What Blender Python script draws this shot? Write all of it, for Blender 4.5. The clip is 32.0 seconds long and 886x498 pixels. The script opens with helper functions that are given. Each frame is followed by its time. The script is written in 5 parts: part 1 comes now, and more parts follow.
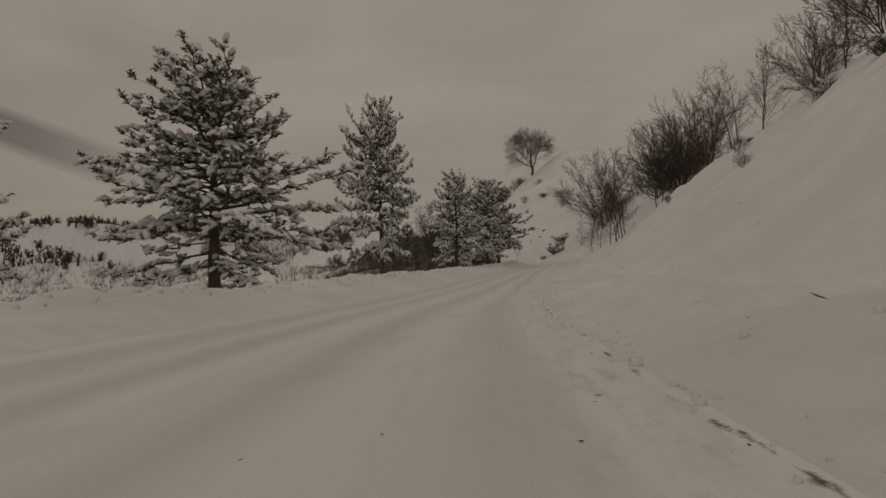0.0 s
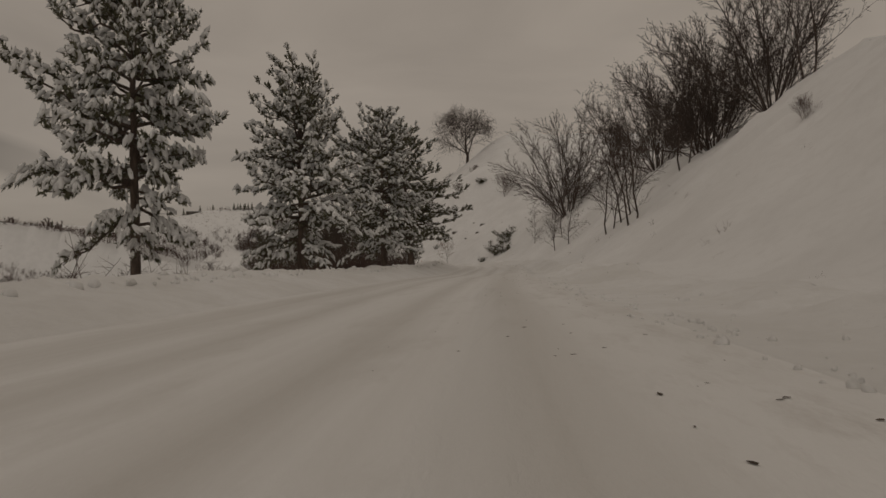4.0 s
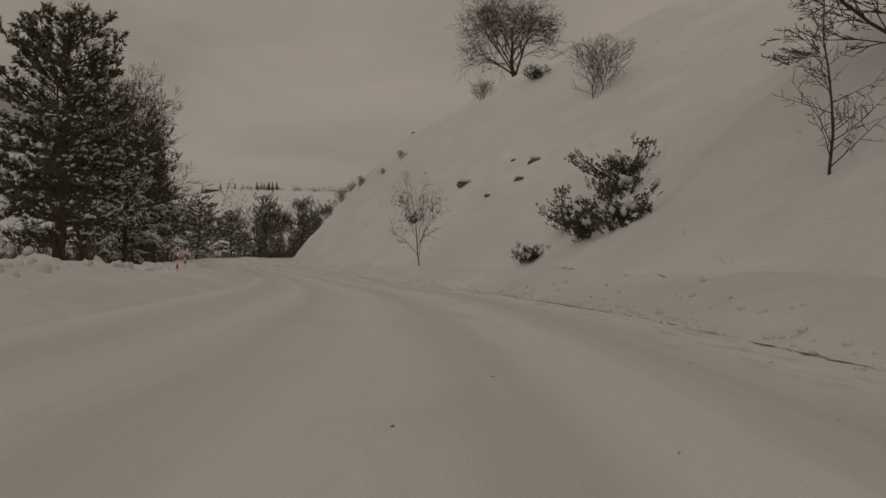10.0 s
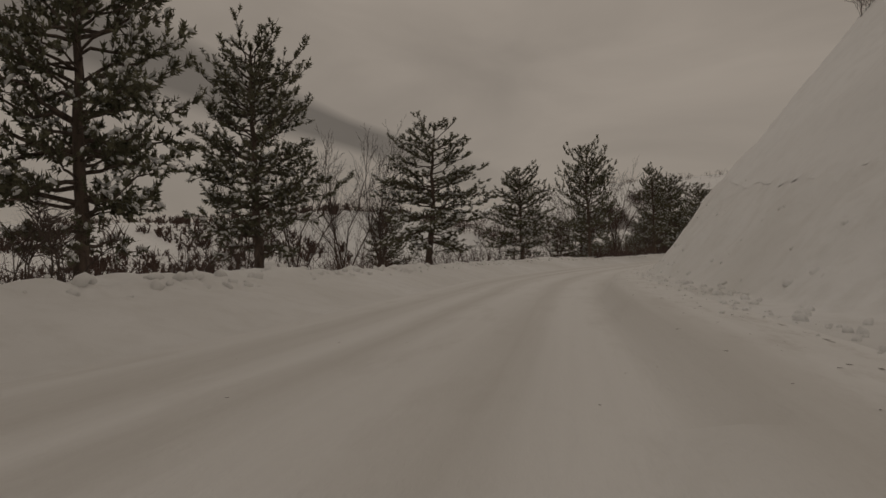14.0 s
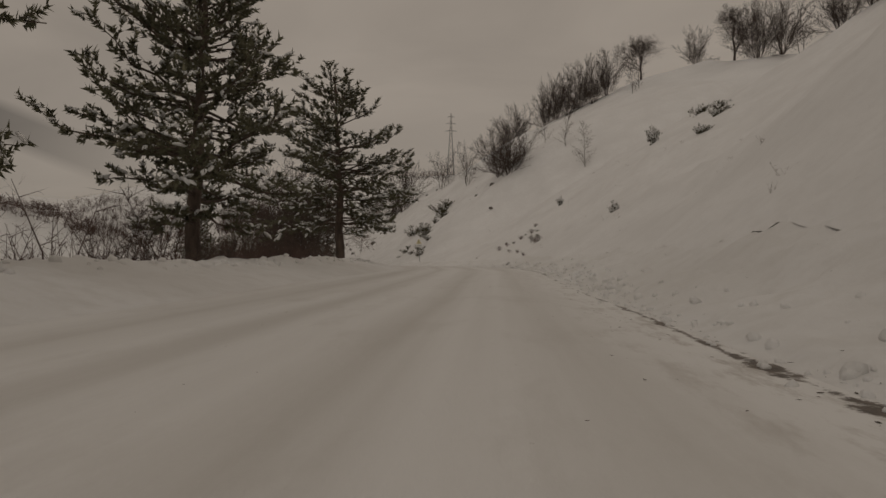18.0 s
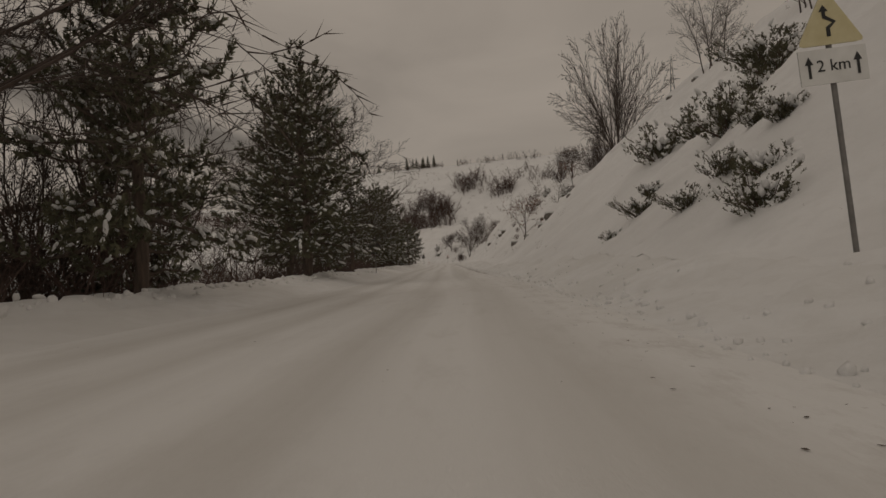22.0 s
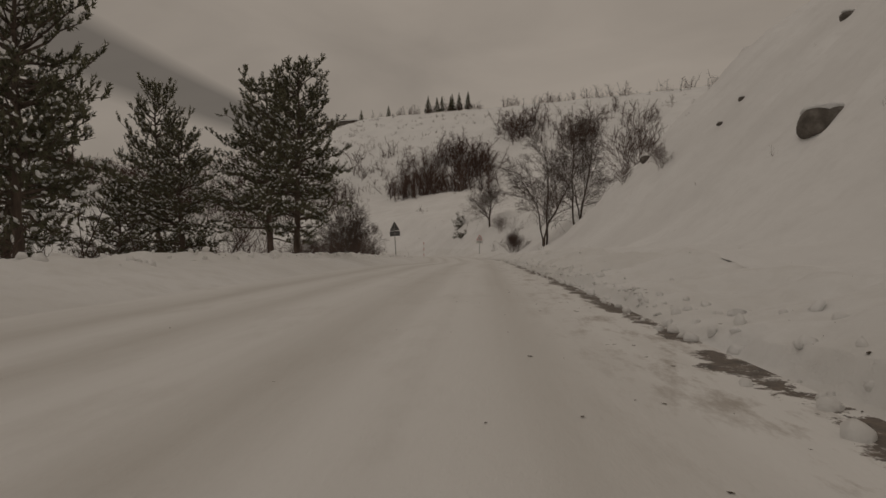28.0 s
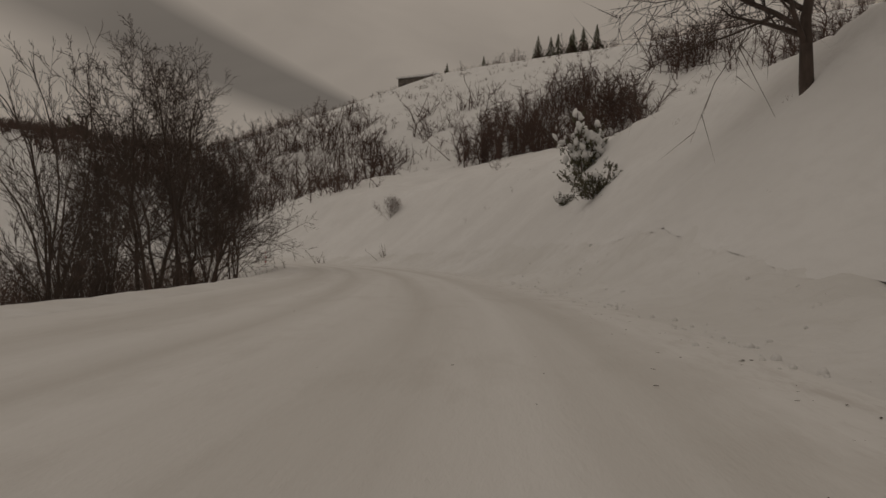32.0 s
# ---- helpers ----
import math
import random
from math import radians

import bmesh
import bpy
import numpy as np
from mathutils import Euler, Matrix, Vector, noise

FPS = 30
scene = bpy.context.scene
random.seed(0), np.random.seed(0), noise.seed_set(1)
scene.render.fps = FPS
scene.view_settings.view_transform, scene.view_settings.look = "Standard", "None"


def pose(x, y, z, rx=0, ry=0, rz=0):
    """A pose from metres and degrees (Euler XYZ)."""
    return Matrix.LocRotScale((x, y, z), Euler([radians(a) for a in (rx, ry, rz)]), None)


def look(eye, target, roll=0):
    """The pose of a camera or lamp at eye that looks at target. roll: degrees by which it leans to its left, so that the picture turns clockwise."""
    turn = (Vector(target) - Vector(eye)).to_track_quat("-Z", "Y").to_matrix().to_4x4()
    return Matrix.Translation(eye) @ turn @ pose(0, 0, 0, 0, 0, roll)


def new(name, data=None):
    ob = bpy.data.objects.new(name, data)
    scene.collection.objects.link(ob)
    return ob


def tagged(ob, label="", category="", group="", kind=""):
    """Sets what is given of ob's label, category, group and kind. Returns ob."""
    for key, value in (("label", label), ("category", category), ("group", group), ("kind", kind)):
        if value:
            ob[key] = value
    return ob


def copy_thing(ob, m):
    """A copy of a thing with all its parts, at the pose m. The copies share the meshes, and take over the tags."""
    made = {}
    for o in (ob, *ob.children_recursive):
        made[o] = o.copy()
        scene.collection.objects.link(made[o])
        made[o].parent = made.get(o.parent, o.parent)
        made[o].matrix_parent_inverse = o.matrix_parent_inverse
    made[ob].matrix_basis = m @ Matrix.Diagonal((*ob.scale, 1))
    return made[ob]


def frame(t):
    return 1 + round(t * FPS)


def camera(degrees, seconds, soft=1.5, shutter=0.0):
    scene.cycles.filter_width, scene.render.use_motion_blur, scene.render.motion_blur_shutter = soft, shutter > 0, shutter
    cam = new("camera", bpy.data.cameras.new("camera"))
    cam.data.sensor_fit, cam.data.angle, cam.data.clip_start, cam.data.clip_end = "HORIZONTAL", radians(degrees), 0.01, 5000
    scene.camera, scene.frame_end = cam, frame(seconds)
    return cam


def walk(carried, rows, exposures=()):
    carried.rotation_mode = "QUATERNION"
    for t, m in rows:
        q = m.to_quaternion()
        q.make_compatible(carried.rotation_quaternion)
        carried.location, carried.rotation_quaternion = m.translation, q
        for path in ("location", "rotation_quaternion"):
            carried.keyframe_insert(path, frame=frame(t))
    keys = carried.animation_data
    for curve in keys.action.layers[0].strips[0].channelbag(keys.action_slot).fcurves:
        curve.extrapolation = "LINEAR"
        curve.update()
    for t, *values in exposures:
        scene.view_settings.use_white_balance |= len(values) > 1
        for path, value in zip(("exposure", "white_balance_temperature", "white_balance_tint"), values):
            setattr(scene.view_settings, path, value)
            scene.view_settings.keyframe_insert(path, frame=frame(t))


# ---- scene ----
EXPOSURES = [(0.0, -1.47), (32.0, -1.47)]
cam = camera(69.0, 32.0, soft=1.5)
PATH = [
    (0, (0.000, 0.000, 0.919), (0.000, 19.996, 1.303), -1.32),
    (0.5, (0.112, 3.906, 0.806), (0.295, 23.901, 1.207), -1.08),
    (1, (0.424, 7.959, 0.694), (0.910, 27.948, 1.148), -1.10),
    (1.5, (0.927, 12.365, 0.586), (1.713, 32.349, 0.730), -0.86),
    (2, (1.546, 16.871, 0.507), (2.596, 36.841, 0.804), -0.93),
    (2.5, (2.365, 21.693, 0.464), (3.619, 41.648, 0.923), -1.00),
    (4.5, (5.875, 42.884, 0.431), (8.104, 62.752, 0.965), -1.11),
    (5, (6.784, 48.701, 0.456), (9.141, 68.552, 1.063), -1.17),
    (5.5, (7.873, 55.019, 0.450), (10.509, 74.843, 0.730), -0.25),
    (6, (9.175, 61.200, 0.513), (12.104, 80.981, 0.844), -0.06),
    (6.5, (10.370, 67.052, 0.569), (13.617, 86.779, 1.109), 0.20),
    (7, (11.543, 73.069, 0.538), (15.122, 92.742, 0.958), -0.14),
    (7.5, (12.881, 79.288, 0.514), (16.467, 98.959, 0.921), -0.30),
    (8, (14.178, 85.440, 0.563), (17.435, 105.167, 1.046), -0.17),
    (8.5, (15.214, 91.646, 0.708), (17.635, 111.496, 1.041), 0.54),
    (9, (16.157, 97.858, 0.812), (17.717, 117.796, 1.049), 1.69),
    (9.5, (16.823, 104.420, 0.896), (17.969, 124.385, 1.220), 1.38),
    (10, (17.314, 111.167, 0.941), (17.771, 131.160, 1.240), 1.38),
    (10.5, (17.346, 117.715, 0.945), (16.310, 137.688, 1.138), 0.28),
    (11, (16.743, 124.232, 0.836), (13.792, 144.011, 1.073), -1.07),
    (11.5, (15.412, 130.719, 0.749), (10.537, 150.113, 1.062), -2.24),
    (12, (14.084, 137.137, 0.624), (7.197, 155.909, 1.061), -1.97),
    (12.5, (12.488, 143.074, 0.558), (3.928, 161.143, 1.037), -1.63),
    (13, (10.544, 148.773, 0.578), (0.827, 166.247, 1.043), -1.33),
    (13.5, (8.165, 154.545, 0.584), (-1.580, 172.007, 0.887), -0.35),
    (14, (5.936, 160.462, 0.492), (-3.399, 178.147, 0.819), -1.27),
    (14.5, (4.193, 166.849, 0.406), (-4.430, 184.893, 0.709), -0.73),
    (15, (2.747, 173.759, 0.412), (-4.865, 192.253, 0.577), 0.60),
    (15.5, (1.332, 181.662, 0.451), (-4.536, 200.781, 0.593), 1.89),
    (16.5, (-0.950, 199.500, 0.470), (-3.700, 219.310, 0.700), 1.60),
    (17.5, (-1.078, 217.553, 0.501), (-0.962, 237.550, 0.820), 1.18),
    (18, (-0.294, 227.622, 0.588), (0.411, 247.605, 0.991), 0.51),
    (18.5, (0.940, 237.960, 0.710), (1.908, 257.929, 1.251), -0.88),
    (19, (2.014, 247.878, 0.837), (2.644, 267.861, 1.390), -2.33),
    (19.5, (2.600, 257.140, 0.915), (2.523, 277.134, 1.387), -1.77),
    (20, (2.697, 265.699, 0.982), (1.342, 285.651, 1.317), -1.70),
    (20.5, (2.158, 273.590, 0.946), (-0.922, 293.349, 1.275), -1.80),
    (21, (1.001, 282.269, 0.864), (-3.369, 301.780, 1.320), -1.98),
    (21.5, (-0.711, 291.461, 0.767), (-5.855, 310.783, 1.215), -1.94),
    (22, (-2.604, 300.529, 0.701), (-8.342, 319.684, 1.109), -2.94),
    (22.5, (-4.867, 309.546, 0.655), (-11.144, 328.530, 1.100), -1.90),
    (23, (-7.368, 318.459, 0.586), (-14.070, 337.299, 0.958), -1.06),
    (23.5, (-9.977, 327.295, 0.532), (-16.591, 346.166, 0.854), -0.61),
    (24, (-12.485, 336.180, 0.489), (-19.202, 355.015, 0.839), -1.86),
    (24.5, (-14.951, 344.858, 0.530), (-21.801, 363.644, 0.910), -0.76),
    (25, (-17.747, 354.046, 0.554), (-24.718, 372.786, 0.987), -1.02),
    (25.5, (-20.618, 363.884, 0.563), (-27.534, 382.647, 0.919), -1.15),
    (27.5, (-32.632, 405.339, 0.589), (-39.424, 424.149, 0.759), -0.06),
    (28, (-35.837, 415.744, 0.634), (-42.637, 434.552, 0.738), -0.30),
    (28.5, (-38.928, 425.975, 0.708), (-45.654, 444.809, 0.891), -0.14),
    (29, (-41.737, 435.735, 0.773), (-48.398, 454.590, 1.122), -0.73),
    (29.5, (-44.449, 445.111, 0.742), (-51.083, 463.976, 1.060), -0.45),
    (30, (-47.219, 453.931, 0.675), (-54.107, 472.706, 0.883), -0.50),
    (30.5, (-50.000, 462.269, 0.559), (-57.679, 480.736, 0.713), -1.33),
    (31, (-53.210, 470.361, 0.476), (-61.645, 488.495, 0.605), -0.17),
    (31.5, (-56.471, 478.332, 0.570), (-65.585, 496.135, 0.653), 1.28),
    (32, (-59.448, 486.274, 0.685), (-69.564, 503.525, 0.956), 0.91),
]
walk(cam, [(t, look(eye, target, roll)) for t, eye, target, roll in PATH], exposures=EXPOSURES)

# ---- world and light ----
world = bpy.data.worlds.new("overcast_sky")
scene.world = world
world.use_nodes = True
wt = world.node_tree
wt.nodes.clear()


def wnode(kind, **vals):
    n = wt.nodes.new(kind)
    for k, v in vals.items():
        n.inputs[k].default_value = v
    return n


sky = wt.nodes.new("ShaderNodeTexSky")
sky.sky_type = 'NISHITA'
sky.sun_disc = False
sky.sun_elevation, sky.sun_rotation = radians(28), radians(150)
sky_bg = wnode("ShaderNodeBackground", Strength=0.05)
wt.links.new(sky.outputs[0], sky_bg.inputs[0])
# the cloud deck: soft grey layers, lighter above, with a dark bank in the north-west
coord = wt.nodes.new("ShaderNodeTexCoord")
sep = wt.nodes.new("ShaderNodeSeparateXYZ")
wt.links.new(coord.outputs["Generated"], sep.inputs[0])


def wmath(op, a, b=None, clamp=False):
    n = wt.nodes.new("ShaderNodeMath")
    n.operation, n.use_clamp = op, clamp
    for i, v in enumerate((a, b)):
        if v is None:
            continue
        if isinstance(v, (int, float)):
            n.inputs[i].default_value = v
        else:
            wt.links.new(v, n.inputs[i])
    return n.outputs[0]


stretch = wt.nodes.new("ShaderNodeMapping")
stretch.inputs["Scale"].default_value = (1.0, 1.0, 3.2)
wt.links.new(coord.outputs["Generated"], stretch.inputs[0])
cloud = wnode("ShaderNodeTexNoise", Scale=2.1, Detail=6.0, Roughness=0.5, Distortion=0.5)
wt.links.new(stretch.outputs[0], cloud.inputs[0])
az = wmath('ARCTAN2', wmath('MULTIPLY', sep.outputs[0], -1.0), sep.outputs[1])
el = wmath('ARCSINE', sep.outputs[2])
# the bank rises towards the west along a slanting line
line = wmath('SUBTRACT', el, wmath('ADD', 0.205, wmath('MULTIPLY', wmath('SUBTRACT', az, 0.66), 0.34)))
thick = wmath('ADD', wmath('MAXIMUM', 0.016, wmath('ADD', 0.020, wmath('MULTIPLY', wmath('SUBTRACT', az, 0.66), 0.12))), wmath('MULTIPLY', cloud.outputs[0], 0.030))
inside = wmath('MULTIPLY', wmath('SUBTRACT', 1.0, wmath('DIVIDE', wmath('ABSOLUTE', line), thick), clamp=True), 1.9, clamp=True)
fade_a = wmath('MULTIPLY', wmath('SUBTRACT', az, 0.36), 4.5, clamp=True)
fade_b = wmath('MULTIPLY', wmath('SUBTRACT', 1.5, az), 2.0, clamp=True)
bank = wmath('MULTIPLY', wmath('MULTIPLY', wmath('MULTIPLY', fade_a, fade_b), inside), 0.74)
soft = wt.nodes.new("ShaderNodeMapRange")
soft.inputs["From Min"].default_value, soft.inputs["From Max"].default_value = 0.30, 0.70
soft.inputs["To Min"].default_value, soft.inputs["To Max"].default_value = 0.80, 1.08
wt.links.new(cloud.outputs[0], soft.inputs[0])
high = wt.nodes.new("ShaderNodeMapRange")
high.inputs["From Min"].default_value, high.inputs["From Max"].default_value = 0.0, 0.45
high.inputs["To Min"].default_value, high.inputs["To Max"].default_value = 0.90, 1.06
wt.links.new(el, high.inputs[0])
level = wmath('MULTIPLY', wmath('MULTIPLY', soft.outputs[0], high.outputs[0]), wmath('SUBTRACT', 1.0, wmath('MULTIPLY', bank, 0.64)))
tone = wt.nodes.new("ShaderNodeVectorMath")
tone.operation = 'SCALE'
tone.inputs[0].default_value = (1.0, 0.858, 0.718)
wt.links.new(level, tone.inputs["Scale"])
deck_bg = wnode("ShaderNodeBackground", Strength=0.86)
wt.links.new(tone.outputs[0], deck_bg.inputs[0])
mix = wnode("ShaderNodeMixShader", Fac=0.93)
wt.links.new(sky_bg.outputs[0], mix.inputs[1])
wt.links.new(deck_bg.outputs[0], mix.inputs[2])
out = wt.nodes.new("ShaderNodeOutputWorld")
wt.links.new(mix.outputs[0], out.inputs[0])

sun = new("sun", bpy.data.lights.new("sun", 'SUN'))
sun.data.energy, sun.data.angle, sun.data.color = 0.5, radians(30), (1.0, 0.95, 0.88)
sun.matrix_world = look((0, 0, 50), (18, 31, 50 - 38))

# ---- materials ----


def material(name, rough=0.8):
    m = bpy.data.materials.new(name)
    m.use_nodes = True
    bsdf = m.node_tree.nodes["Principled BSDF"]
    bsdf.inputs["Roughness"].default_value = rough
    return m, m.node_tree, bsdf


def node(nt, kind, **vals):
    n = nt.nodes.new(kind)
    for k, v in vals.items():
        n.inputs[k].default_value = v
    return n


def noise_node(nt, scale, detail=4.0, rough=0.55, coords="Object", stretch=None):
    tc = nt.nodes.new("ShaderNodeTexCoord")
    n = node(nt, "ShaderNodeTexNoise", Scale=scale, Detail=detail, Roughness=rough)
    src = tc.outputs[coords]
    if stretch:
        mp = nt.nodes.new("ShaderNodeMapping")
        mp.inputs["Scale"].default_value = stretch
        nt.links.new(src, mp.inputs[0])
        src = mp.outputs[0]
    nt.links.new(src, n.inputs["Vector"])
    return n.outputs[0]


def ramp(nt, src, *stops):
    r = nt.nodes.new("ShaderNodeValToRGB")
    while len(r.color_ramp.elements) < len(stops):
        r.color_ramp.elements.new(0.5)
    for e, (p, c) in zip(r.color_ramp.elements, stops):
        e.position, e.color = p, (*c, 1.0)
    nt.links.new(src, r.inputs[0])
    return r.outputs[0]


def mixed(nt, fac, a, b):
    m = nt.nodes.new("ShaderNodeMix")
    m.data_type = 'RGBA'
    for sock, v in ((m.inputs[0], fac), (m.inputs[6], a), (m.inputs[7], b)):
        if isinstance(v, (int, float)):
            sock.default_value = v
        elif isinstance(v, tuple):
            sock.default_value = (*v, 1.0)
        else:
            nt.links.new(v, sock)
    return m.outputs[2]


def calc(nt, op, a, b=None, clamp=False):
    n = nt.nodes.new("ShaderNodeMath")
    n.operation, n.use_clamp = op, clamp
    for i, v in enumerate((a, b)):
        if v is None:
            continue
        if isinstance(v, (int, float)):
            n.inputs[i].default_value = v
        else:
            nt.links.new(v, n.inputs[i])
    return n.outputs[0]


def bump(nt, bsdf, height, strength=0.4, distance=0.02):
    b = node(nt, "ShaderNodeBump", Strength=strength, Distance=distance)
    nt.links.new(height, b.inputs["Height"])
    nt.links.new(b.outputs[0], bsdf.inputs["Normal"])


def plain(name, stops, scale, rough=0.8, bump_scale=None, strength=0.4, distance=0.01, coords="Object", stretch=None):
    m, nt, bsdf = material(name, rough)
    nt.links.new(ramp(nt, noise_node(nt, scale, 5.0, 0.6, coords, stretch), *stops), bsdf.inputs["Base Color"])
    if bump_scale:
        bump(nt, bsdf, noise_node(nt, bump_scale, 4.0, 0.6, coords, stretch), strength, distance)
    return m


def snow_material(name, base, dirt, speck=0.0):
    m, nt, bsdf = material(name, 0.72)
    big = noise_node(nt, 0.22, 3.0)
    fine = noise_node(nt, 2.6, 6.0, 0.62)
    c = mixed(nt, ramp(nt, big, (0.35, (0, 0, 0)), (0.75, (1, 1, 1))), base, dirt)
    c = mixed(nt, ramp(nt, fine, (0.30, (0.55, 0.55, 0.55)), (0.55, (0, 0, 0))), c, dirt)
    if speck:
        sp = noise_node(nt, 1.3, 8.0, 0.75)
        c = mixed(nt, ramp(nt, sp, (0.67, (0, 0, 0)), (0.73, (speck, speck, speck))), c, (0.16, 0.12, 0.09))
    nt.links.new(c, bsdf.inputs["Base Color"])
    bsdf.inputs["Specular IOR Level"].default_value = 0.25
    bump(nt, bsdf, noise_node(nt, 3.2, 9.0, 0.68), 0.6, 0.09)
    return m


SNOW = snow_material("fresh_snow", (0.86, 0.86, 0.86), (0.78, 0.78, 0.78))
SLOPE = snow_material("slope_snow", (0.86, 0.86, 0.86), (0.76, 0.755, 0.75), 0.55)
BANK = snow_material("ploughed_snow", (0.84, 0.84, 0.84), (0.70, 0.69, 0.67), 0.35)
PAD = plain("snow_on_needles", ((0.3, (0.66, 0.66, 0.66)), (0.7, (0.86, 0.86, 0.86))), 3.0, 0.7, 9.0, 0.5, 0.03)
BARK = plain("pine_bark", ((0.3, (0.055, 0.040, 0.031)), (0.7, (0.15, 0.112, 0.088))), 6.0, 0.9, 14.0, 0.9, 0.03, stretch=(1, 1, 0.25))
TWIG = plain("bare_bark", ((0.3, (0.040, 0.028, 0.022)), (0.7, (0.105, 0.076, 0.062))), 5.0, 0.85, 18.0, 0.6, 0.01, stretch=(1, 1, 0.3))
SHRUB = plain("shrub_bark", ((0.3, (0.056, 0.034, 0.027)), (0.7, (0.130, 0.083, 0.067))), 5.0, 0.85)
NEEDLE = plain("pine_needles", ((0.3, (0.075, 0.077, 0.043)), (0.7, (0.160, 0.152, 0.092))), 2.2, 0.7)
DARKLEAF = plain("juniper_needles", ((0.3, (0.055, 0.054, 0.030)), (0.7, (0.135, 0.125, 0.072))), 4.0, 0.75)
DRYLEAF = plain("dry_beech_leaf", ((0.3, (0.13, 0.055, 0.030)), (0.7, (0.26, 0.125, 0.07))), 3.0, 0.8)
ROCK = plain("hill_rock", ((0.25, (0.055, 0.048, 0.042)), (0.5, (0.13, 0.115, 0.10)), (0.75, (0.26, 0.24, 0.22))), 1.8, 0.9, 5.0, 0.9, 0.08)
STEEL = plain("galvanised_steel", ((0.3, (0.16, 0.155, 0.15)), (0.7, (0.30, 0.29, 0.28))), 4.0, 0.55)
STEEL.node_tree.nodes["Principled BSDF"].inputs["Metallic"].default_value = 0.6
SIGNBACK = plain("sign_back_grey", ((0.3, (0.055, 0.055, 0.055)), (0.7, (0.10, 0.10, 0.10))), 3.0, 0.6)
RED = plain("sign_red", ((0.3, (0.36, 0.02, 0.018)), (0.7, (0.46, 0.03, 0.025))), 4.0, 0.5)
WHITE = plain("sign_white", ((0.3, (0.66, 0.66, 0.64)), (0.7, (0.78, 0.78, 0.76))), 4.0, 0.5)
YELLOW = plain("sign_yellow", ((0.3, (0.56, 0.49, 0.27)), (0.7, (0.68, 0.62, 0.40))), 4.0, 0.5)
BLACK = plain("sign_black", ((0.3, (0.015, 0.015, 0.015)), (0.7, (0.03, 0.03, 0.03))), 4.0, 0.5)
LITTER = plain("road_litter", ((0.3, (0.035, 0.025, 0.018)), (0.7, (0.11, 0.08, 0.055))), 8.0, 0.9)


# how strongly the bare, dirty seam shows, by metres along the road
WORN = [(0, 0.34), (38, 0.34), (48, 0.15), (108, 0.15), (118, 0.58), (158, 0.62), (183, 0.5), (192, 0.15), (226, 0.3), (236, 0.85), (256, 0.7), (264, 0.3), (276, 0.65), (300, 0.62), (312, 0.2), (352, 0.2), (363, 0.9), (420, 1.0), (440, 1.2), (506, 1.1), (516, 0.2), (600, 0.2)]


